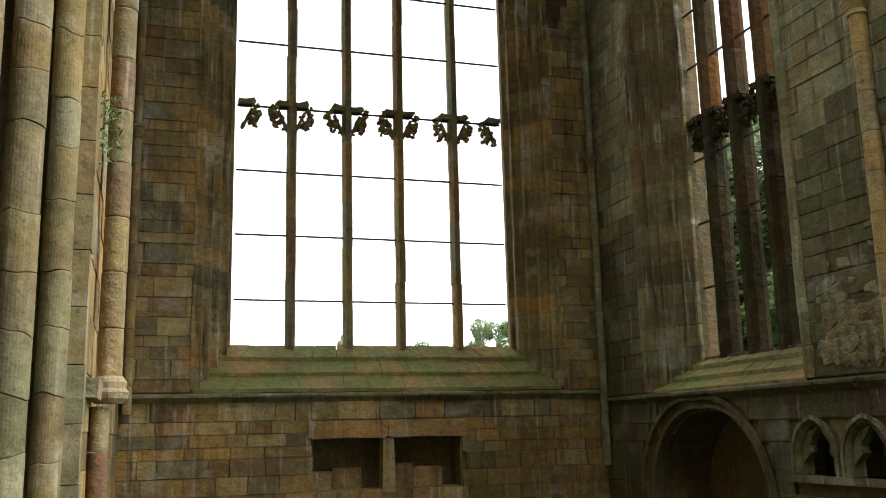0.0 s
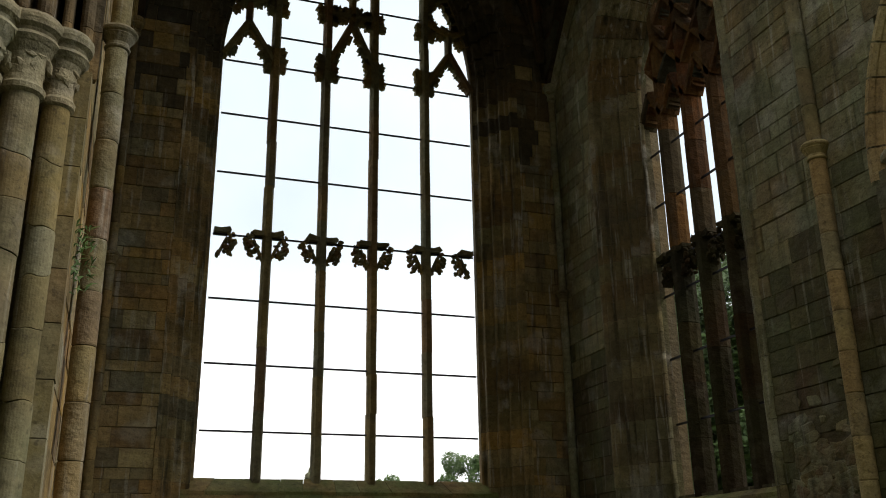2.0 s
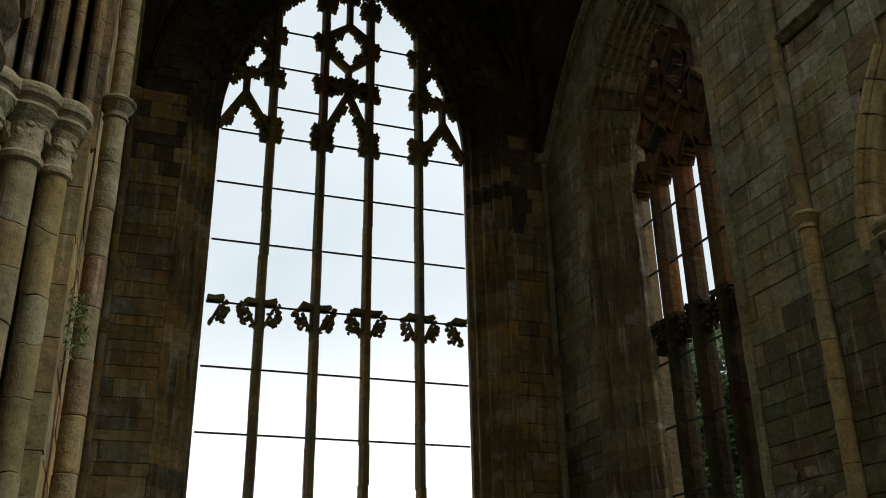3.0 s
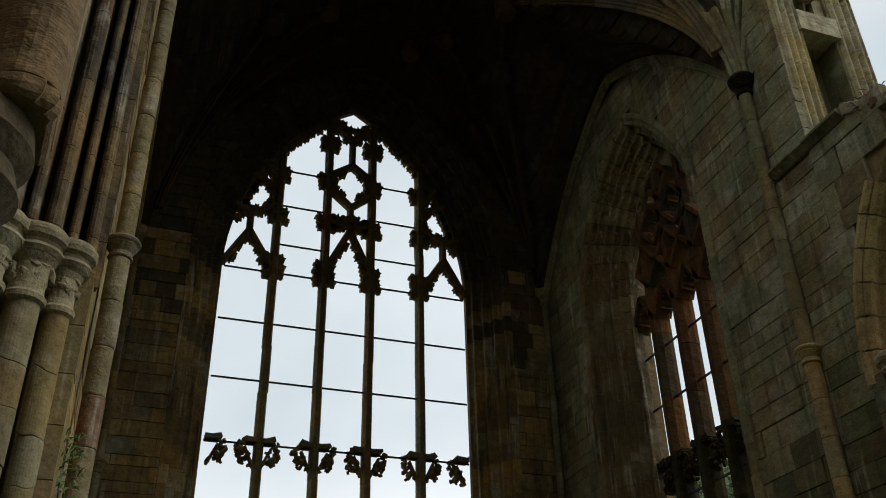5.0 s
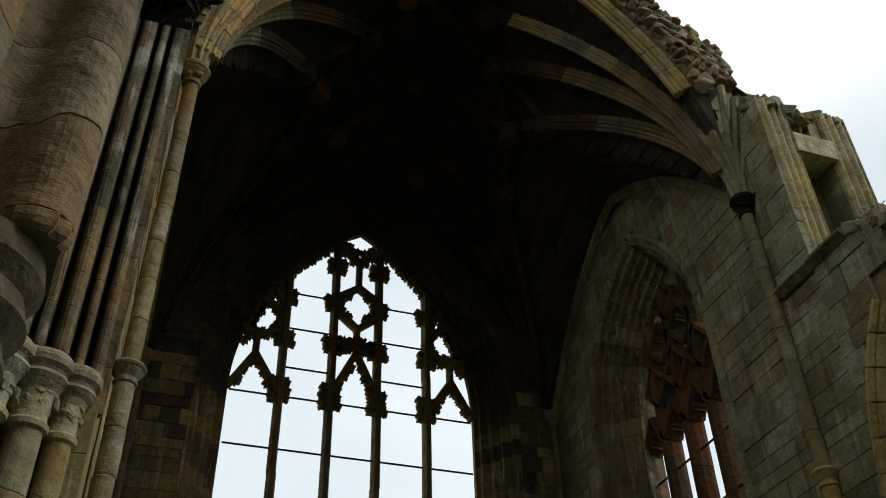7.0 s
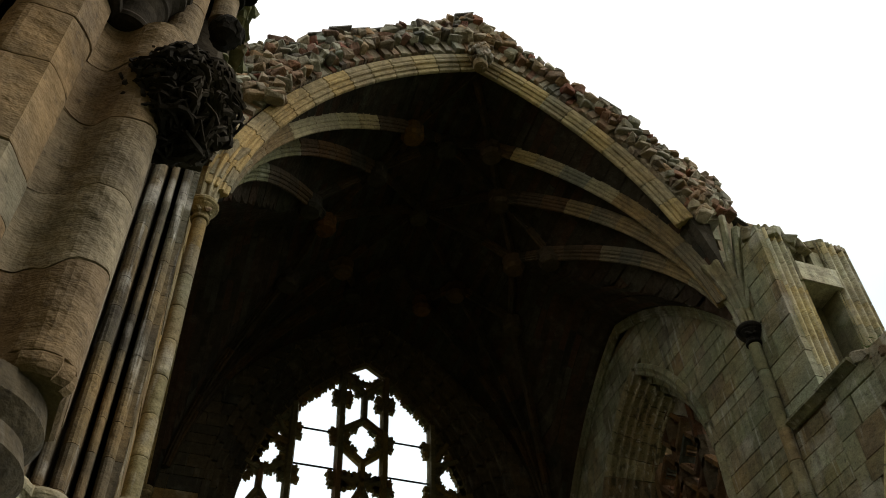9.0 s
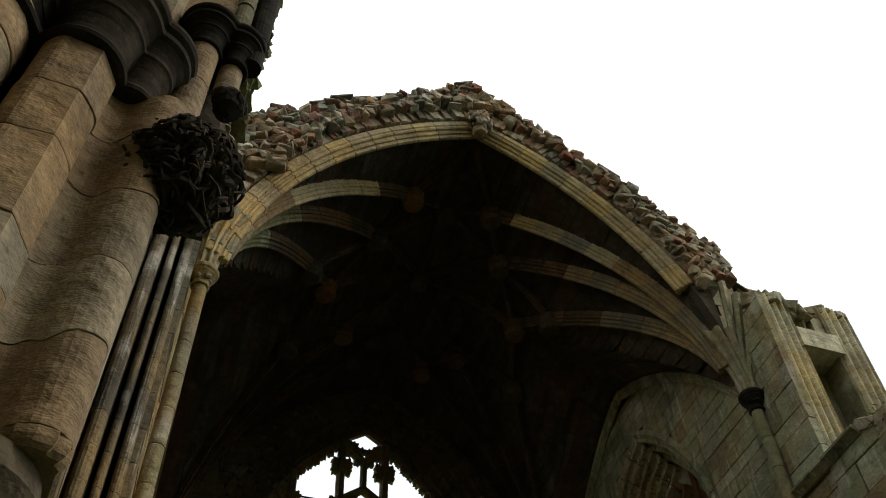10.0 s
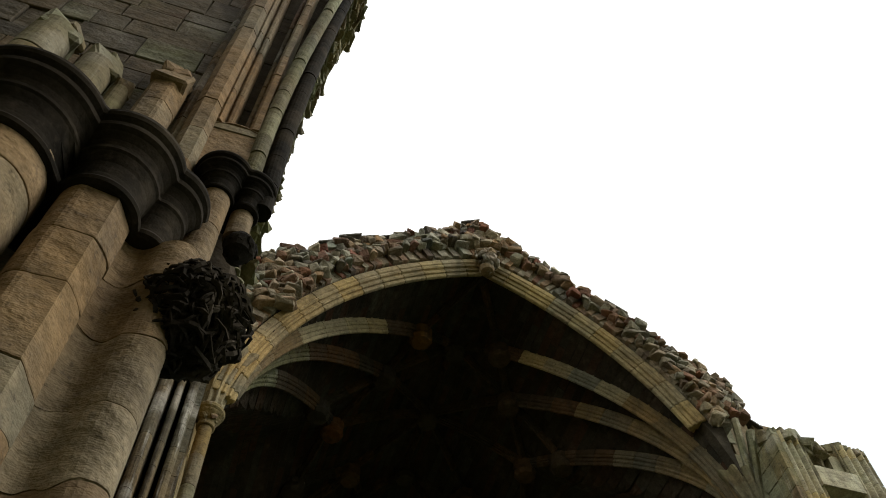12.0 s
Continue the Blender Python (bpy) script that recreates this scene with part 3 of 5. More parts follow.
def leaf_capital(parent, axes, u, z, mat, seed, halves=(-1, 1), w=0.34):
    """A flat moulded cap over two drooping knots of carved leaves."""
    r = random.Random(seed)
    bm = bmesh.new()
    a, b = (-w if -1 in halves else 0), (w if 1 in halves else 0)
    prism(bm, [(u + a * 0.9, z - 0.01), (u + a * 0.7, z - 0.06), (u + b * 0.7, z - 0.06), (u + b * 0.9, z - 0.01), (u + b * r.uniform(0.7, 0.95), z + r.uniform(0.03, 0.08)), (u + b * 0.35, z + 0.02), (u + a * 0.3, z + 0.03), (u + a * r.uniform(0.7, 0.95), z + r.uniform(0.03, 0.08))], D0 + 0.03, D1 - 0.03, axes)
    cap = part("abacus", bm, mat, parent)
    bm = bmesh.new()
    for s in halves:
        for du, dz, k in ((0.31, -0.07, 0.06), (0.34, -0.17, 0.07), (0.31, -0.28, 0.08), (0.23, -0.35, 0.075), (0.2, -0.24, 0.05), (0.28, -0.42, 0.05), (0.11, -0.43, 0.05)):
            p = axes @ Vector((u + s * du * w / 0.34, (D0 + D1) / 2, z + dz))
            for q in range(3):
                g = bmesh.ops.create_icosphere(bm, subdivisions=1, radius=k * r.uniform(0.7, 1.05))
                bmesh.ops.transform(bm, matrix=Matrix.Translation(p + axes.to_3x3() @ Vector((r.uniform(-0.04, 0.04), (q - 1) * 0.09, r.uniform(-0.03, 0.03)))) @ Euler((r.uniform(0, 3), r.uniform(0, 3), 0)).to_matrix().to_4x4() @ Matrix.Diagonal((1.25, 0.9, 0.7, 1)), verts=g["verts"])
        bar2(bm, axes, (u + s * 0.07, z - 0.5), (u + s * 0.24 * w / 0.34, z - 0.13), 0.06, D0 + 0.08, D1 - 0.08)
    part("carved_leaves", bm, mat, parent)


for i, x in enumerate(MX):
    leaf_capital(window_east, EAST, x, 7.44, MULLION, 40 + i)
leaf_capital(window_east, EAST, WX - 2.48, 7.44, MULLION, 44, (1,))
leaf_capital(window_east, EAST, WX + 2.48, 7.44, MULLION, 45, (-1,))


def saddle_bars(parent, axes, u0, u1, levels, d):
    for z in levels:
        bm = bmesh.new()
        m = axes
        prism(bm, [(u0, z - 0.016), (u1, z - 0.016), (u1, z + 0.016), (u0, z + 0.016)], d - 0.012, d + 0.012, m)
        part("iron_bar", bm, IRON, parent, "rusty black iron bar")


saddle_bars(window_east, EAST, WX - 2.5, WX + 2.5, (3.85, 5.0, 6.16, 7.36, 8.58, 9.78, 10.92), 0.84)
for a, b in ((MX[0], MX[1]), (MX[2], MX[3])):
    saddle_bars(window_east, EAST, a, b, (11.6, 12.55, 13.45), 0.84)


def tracery(parent, axes, edges, cells, mat, w, d0, d1, size, seed):
    """Bars along the edges; leaves that grow from each cell's sides into its opening."""
    r = random.Random(seed)
    for p, q in edges:
        bm = bmesh.new()
        bar2(bm, axes, p, q, w, d0, d1)
        part("tracery_bar", bm, mat, parent)
    for poly in cells:
        cx, cz = sum(p[0] for p in poly) / len(poly), sum(p[1] for p in poly) / len(poly)
        for p, q in zip(poly, poly[1:] + poly[:1]):
            ln = math.hypot(q[0] - p[0], q[1] - p[1])
            nn = max(1, round(ln / 0.24))
            for k in range(nn):
                f = (k + 0.5) / nn
                x, z = p[0] + (q[0] - p[0]) * f, p[1] + (q[1] - p[1]) * f
                nx, nz = -(q[1] - p[1]) / ln, (q[0] - p[0]) / ln
                if nx * (cx - x) + nz * (cz - z) < 0:
                    nx, nz = -nx, -nz
                bm = bmesh.new()
                cusp(bm, axes, (x + nx * w * 0.3, z + nz * w * 0.3), (nx, nz), size * r.uniform(0.85, 1.15), d0 + 0.05, d1 - 0.05, r)
                part("cusp", bm, mat, parent)


def east_tracery():
    c = WX
    edges, cells = [], []
    for s in (1, -1):
        m = lambda x, z: (c + s * (x - c), z)
        lx = 1.76
        edges += [(m(1.3, 11.02), m(lx, 11.84)), (m(lx, 11.84), m(2.27, 11.02)), (m(lx, 11.84), m(lx, 12.26)), (m(lx, 12.26), m(1.42, 12.4)), (m(lx, 12.26), m(2.28, 12.52)), (m(1.72, 13.2), m(2.28, 12.98)), (m(2.28, 13.05), m(1.95, 13.6))]
        cells += [[m(1.5, 12.4), m(lx, 12.26), m(2.25, 12.52), m(2.25, 12.98), m(1.8, 13.2)]]
        for x, z, o in ((1.42, 11.2, (0.6, -0.6)), (1.54, 11.42, (0.6, -0.6)), (1.65, 11.62, (0.6, -0.6)), (2.13, 11.2, (-0.6, -0.6)), (2.0, 11.42, (-0.6, -0.6)), (1.88, 11.62, (-0.6, -0.6)), (1.95, 12.32, (-0.3, -0.9)), (2.1, 12.4, (-0.3, -0.9)), (1.6, 12.3, (0.2, -0.9))):
            cells.append(None)
            edges.append(None)
            edges[-1] = ("cusp", m(x, z), (s * o[0], o[1]))
    k = 0.47
    edges += [((c - k, 11.2), (c, 12.2)), ((c, 12.2), (c + k, 11.2)), ((c - k, 12.34), (c + k, 12.34)), ((c, 12.2), (c, 12.8)), ((c, 12.8), (c - k, 13.2)), ((c, 12.8), (c + k, 13.2)),
              ((c - k, 13.56), (c, 13.9)), ((c + k, 13.56), (c, 13.9)), ((c, 13.9), (c, 14.6)), ((c, 14.6), (c - k, 15.02)), ((c, 14.6), (c + k, 15.02))]
    for s in (-1, 1):
        for z in (13.08, 13.68):
            edges.append(("cusp", (c + s * 0.25, z), (-s * 0.75, 0.66 if z < 13.4 else -0.66)))
    for s in (-1, 1):
        for z in (11.4, 11.62, 11.84):
            edges.append(("cusp", (c + s * (0.36 - (z - 11.4) * 0.46), z), (-s * 0.7, -0.6)))
        for x, z in ((0.36, 12.3), (0.2, 12.28), (0.34, 14.86), (0.14, 14.66)):
            edges.append(("cusp", (c + s * x, z), (-s * 0.2, -1)))
        for x, z in ((0.32, 12.42), (0.12, 12.42), (0.12, 14.84), (0.3, 14.98)):
            edges.append(("cusp", (c + s * x, z), (-s * 0.3, 1)))
    for x in MX:
        top = 10.9 + arc_height(2.52, 4.5, x - c)
        for s in (-1, 1):
            for z in (10.9, 11.08, 11.26, 12.2, 12.4, 13.26, 13.46, 14.3, 14.5):
                if z < top - 0.1:
                    edges.append(("cusp", (x + s * 0.085, z), (s, 0.12)))
    for s in (-1, 1):
        pts = arch_points(2.52, 4.5, 10.9, 26, s)
        for n, (a, q) in enumerate(pts[6:-4]):
            edges.append(("cusp", (c + a, q), (-s * 0.85, -0.5)))
    bars = [e for e in edges if e[0] != "cusp"]
    tracery(window_east, EAST, bars, [p for p in cells if p], MULLION, 0.14, D0 + 0.03, D1 - 0.03, 0.11, 77)
    r = random.Random(78)
    for e in edges:
        if e[0] == "cusp":
            bm = bmesh.new()
            cusp(bm, EAST, e[1], e[2], 0.12 * r.uniform(0.8, 1.2), D0 + 0.08, D1 - 0.08, r)
            part("cusp", bm, MULLION, window_east)


east_tracery()

# ---- south wall ----
wall_south = thing("wall_south", "grey-brown coursed sandstone side wall with weathered faces", "wall", kind="structure")
SUC, SS, SH, SZ = -11.5, 1.66, 3.2, 9.35
SE0 = 2.2
bm = bmesh.new()
pierced(bm, SOUTH, -15.35, -8.37, 1.95, 13.6, SUC, (SE0, SS), 2.05, SZ, SH, 0.05, 0.5)
pierced(bm, SOUTH, -15.35, -8.37, 1.95, 13.6, SUC, 1.95, 2.5, SZ, 3.3, 0.622, 1.2)
prism(bm, [(-8.368, 1.95), (-7.46, 1.95), (-7.46, 8.97), (-8.368, 8.97)], 0.05, 1.2, SOUTH)
pierced(bm, SOUTH, -15.35, -10.35, 0, 1.948, -12.35, 1.5, 0, 0.45, 1.35, 0.05, 1.1)
pierced(bm, SOUTH, -10.348, -9.35, 0, 1.948, -9.83, 0.33, 0.92, 1.15, 0.38, 0.05, 0.42)
pierced(bm, SOUTH, -9.348, -8.4, 0, 1.948, -8.93, 0.33, 0.92, 1.15, 0.38, 0.05, 0.42)
prism(bm, [(-8.398, 0), (-7.46, 0), (-7.46, 1.948), (-8.398, 1.948)], 0.05, 1.2, SOUTH)
prism(bm, [(-15.35, 0), (-10.35, 0), (-10.35, 1.948), (-15.35, 1.948)], 1.102, 1.2, SOUTH)
prism(bm, [(-10.348, 0), (-8.4, 0), (-8.4, 1.948), (-10.348, 1.948)], 0.622, 1.2, SOUTH)
part("wall_core", bm, MORTAR, wall_south)


def south_free(u, z):
    if u > -8.36 and z > 8.95:
        return False
    if z < 1.95:
        if abs(u + 12.35) < 1.75:
            return z > 0.45 and z - 0.45 > arc_height(1.75, 1.55, u + 12.35)
        return not any(abs(u - c) < 0.42 and 0.8 < z < 1.62 for c in (-9.83, -8.93))
    span = SS if u > SUC else SE0
    if abs(u - SUC) > span + 0.01:
        return True
    return z > SZ and z - SZ > arc_height(span + 0.01, SH + 0.02, u - SUC)


# wall turns to the darker ashlar towards the bottom
courses(wall_south, SOUTH, -15.3, -7.46, 2.1, 13.4, south_free, GREYASH, 0.27, 300, (0.28, 0.62), 13, DULLASH, lambda z: (6.4 - z) / 2.2)
courses(wall_south, SOUTH, -15.3, -7.46, 0.0, 1.95, south_free, GREYASH, 0.3, 300, (0.3, 0.7), 14, DULLASH, lambda z: 1.0)
string_course(wall_south, SOUTH, -15.25, -7.5, 1.93, DULLASH, 15, 0.12, 0.15)
moulded(wall_south, SOUTH, SUC, SS, SH, 2.1, SZ, [(-0.16, 0.03), (-0.14, -0.03), (-0.06, -0.05), (0.0, -0.01)] + rolls(0.36, 0.5, 6, 0.045), GREYASH, step=0.4, sides=(1,))
moulded(wall_south, SOUTH, SUC, SE0, SH, 2.1, SZ, [(-0.16, 0.03), (-0.14, -0.03), (-0.06, -0.05), (0.0, -0.01)] + rolls(0.9, 0.5, 11, 0.055), GREYRUN, step=0.34, sides=(-1,))
moulded(wall_south, SOUTH, -12.35, 1.75, 1.55, 0.0, 0.45, [(0, 0.0), (0.0, -0.05), (0.08, -0.05), (0.1, 0.02)] + [(0.1 + a, 0.02 + d) for a, d in rolls(0.16, 0.25, 3, 0.03)], DULLASH, step=0.45)
for c in (-9.83, -8.93):
    moulded(wall_south, SOUTH, c, 0.42, 0.5, 0.9, 1.15, [(0, 0.02), (0.0, -0.03), (0.05, -0.03)] + [(0.05 + a, d) for a, d in rolls(0.1, 0.2, 2, 0.02)], GREYASH, step=0.25)
    bm = bmesh.new()
    for s in (-1, 1):
        prism(bm, [(c + s * 0.33, 1.05), (c + s * 0.16, 1.2), (c + s * 0.2, 1.28), (c, 1.52), (c + s * 0.33, 1.4)], 0.08, 0.2, SOUTH)
    part("cusped_head", bm, GREYASH, wall_south)
    bm = bmesh.new()
    prism(bm, [(c - 0.46, 0.83), (c + 0.44, 0.83), (c + 0.44, 0.92), (c - 0.46, 0.92)], -0.05, 0.4, SOUTH)
    part("ledge", bm, GREYASH, wall_south)
chip = [rock(800 + i, GREYASH) for i in range(5)]
r8 = random.Random(80)
for k in range(110):
    cu, cz, s2 = r8.uniform(-9.45, -8.45), 2.25 + abs(r8.gauss(0, 0.5)), r8.uniform(0.06, 0.17)
    place("stone", r8.choice(chip), wall_south, SOUTH @ Matrix.Translation((cu, 0.01, cz)) @ Euler((r8.uniform(-0.2, 0.2), r8.uniform(-0.5, 0.5), 0)).to_matrix().to_4x4() @ Matrix.Diagonal((s2 * 1.5, 0.05, s2, 1)))
sloping_sill(wall_south, SOUTH, SUC - 0.27, 1.93, 1.46, 0.55, 2.06, 2.6, 3, SILL, 19, 0.62, 0.27)

window_south = thing("window_2", "tall four-light pointed window, unglazed, with red-brown stone mullions", "window", kind="structure")
bm = bmesh.new()
pierced(bm, SOUTH, SUC - 1.75, SUC + 1.75, 2.3, 12.7, SUC, 1.33, 2.6, SZ, 2.3, 0.49, 0.62)
part("window_surround", bm, DULLASH, window_south)
SM = [SUC + 0.71 * k - 0.06 for k in (-1, 0, 1)]
SAVE = (D0, D1)
D0, D1 = 0.46, 0.8
for i, u in enumerate(SM):
    # shade in the colour: dim copy for the lower lengths, lit red above
    mullion(window_south, SOUTH, u, 2.55, 6.5, 0.21, D0, D1, DIMMULL, 60 + i)
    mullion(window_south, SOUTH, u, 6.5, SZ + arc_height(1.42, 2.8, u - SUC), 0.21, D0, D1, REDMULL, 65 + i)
    leaf_capital(window_south, SOUTH, u, 6.45, DIMMULL, 70 + i, (-1, 1), 0.27)
leaf_capital(window_south, SOUTH, SUC - 1.32, 6.45, DIMMULL, 74, (1,), 0.27)
leaf_capital(window_south, SOUTH, SUC + 1.32, 6.45, DIMMULL, 75, (-1,), 0.27)
saddle_bars(window_south, SOUTH, SUC - 1.44, SUC + 1.44, (3.7, 4.75, 5.8, 6.35, 7.4, 8.35), 0.6)


def south_tracery():
    r = random.Random(5)
    for k in (-1.5, -0.5, 0.5, 1.5):
        c = SUC + 0.71 * k
        for s in (-1, 1):
            bm = bmesh.new()
            bar2(bm, SOUTH, (c + s * 0.34, 8.9), (c, 9.45), 0.14, D0, D1)
            part("tracery_bar", bm, REDMULL, window_south)
            for f in (0.25, 0.6):
                bm = bmesh.new()
                cusp(bm, SOUTH, (c + s * 0.3 * (1 - f), 8.95 + 0.5 * f), (-s * 0.6, -0.7), 0.12, D0 + 0.05, D1 - 0.05, r)
                part("cusp", bm, REDMULL, window_south)
    for c, z in ((-0.71, 9.9), (0, 9.9), (0.71, 9.9), (-0.36, 10.6), (0.36, 10.6), (0, 11.3)):
        for a in range(4):
            t = math.pi / 4 + a * math.pi / 2
            bm = bmesh.new()
            p0 = (SUC + c + 0.34 * math.cos(t - 0.78), z + 0.4 * math.sin(t - 0.78))
            p1 = (SUC + c + 0.34 * math.cos(t + 0.78), z + 0.4 * math.sin(t + 0.78))
            bar2(bm, SOUTH, p0, p1, 0.13, D0, D1)
            part("tracery_bar", bm, REDMULL, window_south)
            bm = bmesh.new()
            cusp(bm, SOUTH, (SUC + c + 0.28 * math.cos(t), z + 0.3 * math.sin(t)), (-math.cos(t), -math.sin(t)), 0.11, D0 + 0.05, D1 - 0.05, r)
            part("cusp", bm, REDMULL, window_south)


south_tracery()
D0, D1 = SAVE

# ---- north wall ----
wall_north = thing("wall_north", "brown coursed sandstone side wall in deep shade", "wall", kind="structure")
bm = bmesh.new()
prism(bm, [(7.42, 0), (15.35, 0), (15.35, 13.6), (8.3, 13.6), (8.3, 12.1), (7.42, 12.1)], 0.05, 1.3, NORTH)
part("wall_core", bm, MORTAR, wall_north)
courses(wall_north, NORTH, 7.42, 15.3, 0.0, 12.5, lambda u, z: True, ASHLAR, 0.36, 300, (0.5, 0.95), 23)


# ---- vault shafts ----
def vault_shaft(x, y, r, z0, ring, top, mat, label, base=False, upper=None):
    t = thing("vault_shaft", label, "shaft", "shafts that carry the vault")
    drums(t, x, y, r, z0, ring, mat, 0.45)
    drums(t, x, y, r * 0.9, ring + 0.22, top, upper or mat, 0.5)
    bm = bmesh.new()
    turned(bm, x, y, cap_profile(r, ring, 0.22, 1.7), 20)
    part("ring", bm, mat, t, smooth=False)
    bm = bmesh.new()
    turned(bm, x, y, cap_profile(r, top, 0.34, 1.95), 20)
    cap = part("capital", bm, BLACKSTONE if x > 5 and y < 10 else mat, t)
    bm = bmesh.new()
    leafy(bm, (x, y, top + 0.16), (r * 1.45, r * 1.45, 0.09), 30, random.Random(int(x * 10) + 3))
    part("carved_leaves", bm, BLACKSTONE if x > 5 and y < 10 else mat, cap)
    if base:
        bm = bmesh.new()
        turned(bm, x, y, [(r * 1.1, z0 - 0.14), (r * 1.5, z0 - 0.1), (r * 1.6, z0 - 0.05), (r * 1.35, z0 - 0.02), (r * 1.4, z0 + 0.03), (r * 1.05, z0 + 0.08)], 20)
        prism(bm, [(x - 0.42, z0 - 0.1), (x - 0.05, z0 - 0.12), (x - 0.04, z0 + 0.02), (x - 0.2, z0 + 0.04), (x - 0.43, z0 + 0.01)], y - 0.75, y + 0.05, Matrix())
        part("base", bm, CAPSTONE, t)
        drums(t, x - 0.06, y + 0.02, r * 0.8, 0.0, z0 - 0.16, mat, 0.4)
        drums(t, x - 0.2, y - 0.12, r * 0.6, 0.0, z0 - 0.16, mat, 0.4)


vault_shaft(-0.275, 8.17, 0.1, 1.98, 6.2, 10.45, REDSHAFT, "buff and red sandstone vault shaft on a moulded base", True)
vault_shaft(7.77, 8.24, 0.1, 1.95, 6.2, 10.45, BUFF, "yellow-buff sandstone vault shaft with a near-black capital", upper=RESPOND)
vault_shaft(7.76, 15.16, 0.075, 0.9, 6.3, 10.55, GREYASH, "slim dark corner shaft with a ring and small capital")
vault_shaft(-0.3, 15.16, 0.075, 1.9, 6.3, 10.55, ASHLAR, "slim brown corner shaft with a ring and small capital")


# ---- side arcades and the clerestory's broken ends ----
def arcade(name, axes, side, uc, s, zs, h, u_end, label, mat):
    """The respond of a side arch, the arch's first part and the wall over it, broken off."""
    t = thing(name, label, "wall", kind="structure")
    r0 = (h * h + s * s) / (2 * s)
    c = r0 - s
    pts = [(uc + side * s, 0)]
    for a, b in arch_points(s, h, zs, 20, side):
        if abs(a) > s * 0.42:
            pts.append((uc + a, b))
    u_break = pts[-1][0]
    top = [(u_break, 8.55), (u_break + side * 0.35, 8.75), (u_break + side * 0.55, 8.98), (u_end, 8.98), (u_end, 0)]
    bm = bmesh.new()
    prism(bm, pts + top, 0.05, 1.3, axes)
    part("wall_core", bm, MORTAR, t)

    def free(u, z):
        du = (u - uc) * side
        if du > s + 0.02:
            return True
        if du < s * 0.42 or z > 8.6 + 0.3 * du:
            return False
        return z - zs > arc_height(s + 0.02, h + 0.02, du)
    lo, hi = sorted((u_break, u_end))
    courses(t, axes, lo, hi, 0.0, 8.98, free, mat, 0.34, 300, (0.34, 0.7), 31)
    moulded(t, axes, uc, s, h, zs, zs + 0.01, [(-0.13, -0.03), (-0.06, -0.05), (0.0, -0.02)] + rolls(0.5, 0.95, 8, 0.05), BUFF, "voussoir", 0.3, True, (side,), trim=0.62)
    return t


arcade_south = arcade("arcade_south", SOUTH, -1, -5.0, 2.42, 5.6, 3.4, -7.462, "grey sandstone respond and broken start of a side arch", GREYASH)
arcade_north = thing("arcade_north", "buff and red sandstone respond with tall dark mouldings over it", "wall", kind="structure")
JAMB = [(7.42, 0.3), (7.42, -0.03), (7.34, -0.05)]
u, d = 7.34, 0.02
for k in range(6):
    wr = (0.055, 0.04, 0.07, 0.045, 0.06, 0.05)[k]
    JAMB += [(u - wr * math.sin(math.pi * q / 6) * 1.1, d + wr - wr * math.cos(math.pi * q / 6)) for q in range(7)]
    d += 2 * wr
    JAMB += [(u + 0.16, d + 0.008), (u + 0.17, d + 0.04), (u + 0.08, d + 0.052)]
    d += 0.055
    u -= 0.055
JAMB += [(u, d), (u, d + 0.2), (7.42, d + 0.2)]
z = 5.44
while z < 12.0:
    bm = bmesh.new()
    hh = rng.uniform(0.36, 0.5)
    loft(bm, [[NORTH @ Vector((a, d, zz)) for a, d in JAMB] for zz in (z + 0.003, z + hh - 0.003)])
    part("jamb_stone", bm, WEATHERED, arcade_north)
    z += hh


def respond(t, axes, side, edge, zcap, mat, shafts, seed):
    lobes = []
    for i, (a, d, r) in enumerate(shafts):
        p = axes @ Vector((edge - side * a, d, 0))
        wavy_drums(t, round_plan(p.x, p.y, r, 32, (-0.9, None, -0.9)[i % 3] if i else None), 0.0, zcap - 0.42, mat, 0.44, seed + 7 * i)
        bm = bmesh.new()
        turned(bm, p.x, p.y, [(r, zcap - 0.44), (r * 1.25, zcap - 0.42), (r * 1.3, zcap - 0.38), (r * 1.1, zcap - 0.35), (r * 1.05, zcap - 0.3), (r * 1.15, zcap - 0.12), (r * 1.5, zcap - 0.04), (0.02, zcap)], 24)
        cap = part("capital", bm, CAPSTONE, t, "pale grey carved capital")
        lobes.append((p.x, p.y, r))
        bm = bmesh.new()
        leafy(bm, (p.x, p.y, zcap - 0.18), (r * 1.25, r * 1.25, 0.13), 60, random.Random(seed + i), 0.5)
        part("carved_leaves", bm, CAPSTONE, cap)
    bm = bmesh.new()
    heart = (sum(q[0] for q in lobes) / len(lobes), sum(q[1] for q in lobes) / len(lobes) + 0.12)
    lobed(bm, lobes, heart, [(0.035, 0.0), (0.07, 0.12), (0.095, 0.25), (0.085, 0.36), (0.065, 0.4), (0.075, 0.5), (0.11, 0.6), (0.12, 0.75), (0.115, 0.88), (0.09, 1.0)], zcap - 0.07, 0.27)
    part("abacus", bm, CAPSTONE, t, "pale grey moulded abacus")
    # square arris between wall and shafts
    n = 13
    for k in range(n):
        z = zcap * k / n
        bm = bmesh.new()
        lo, hi = sorted((edge + side * 0.08, edge - side * 0.12))
        prism(bm, [(lo, z + 0.004), (hi, z + 0.004), (hi, z + zcap / n - 0.004), (lo, z + zcap / n - 0.004)], -0.02 + rng.uniform(0, 0.01), 0.35, axes)
        part("stone", bm, mat, t)


respond(arcade_north, NORTH, 1, 7.3, 5.42, RESPOND, ((0.22, 0.2, 0.105), (0.38, 0.44, 0.13), (0.55, 0.75, 0.15)), 100)
respond(arcade_south, SOUTH, -1, -7.42, 5.72, GREYASH, ((0.2, 0.18, 0.125), (0.46, 0.4, 0.165)), 110)


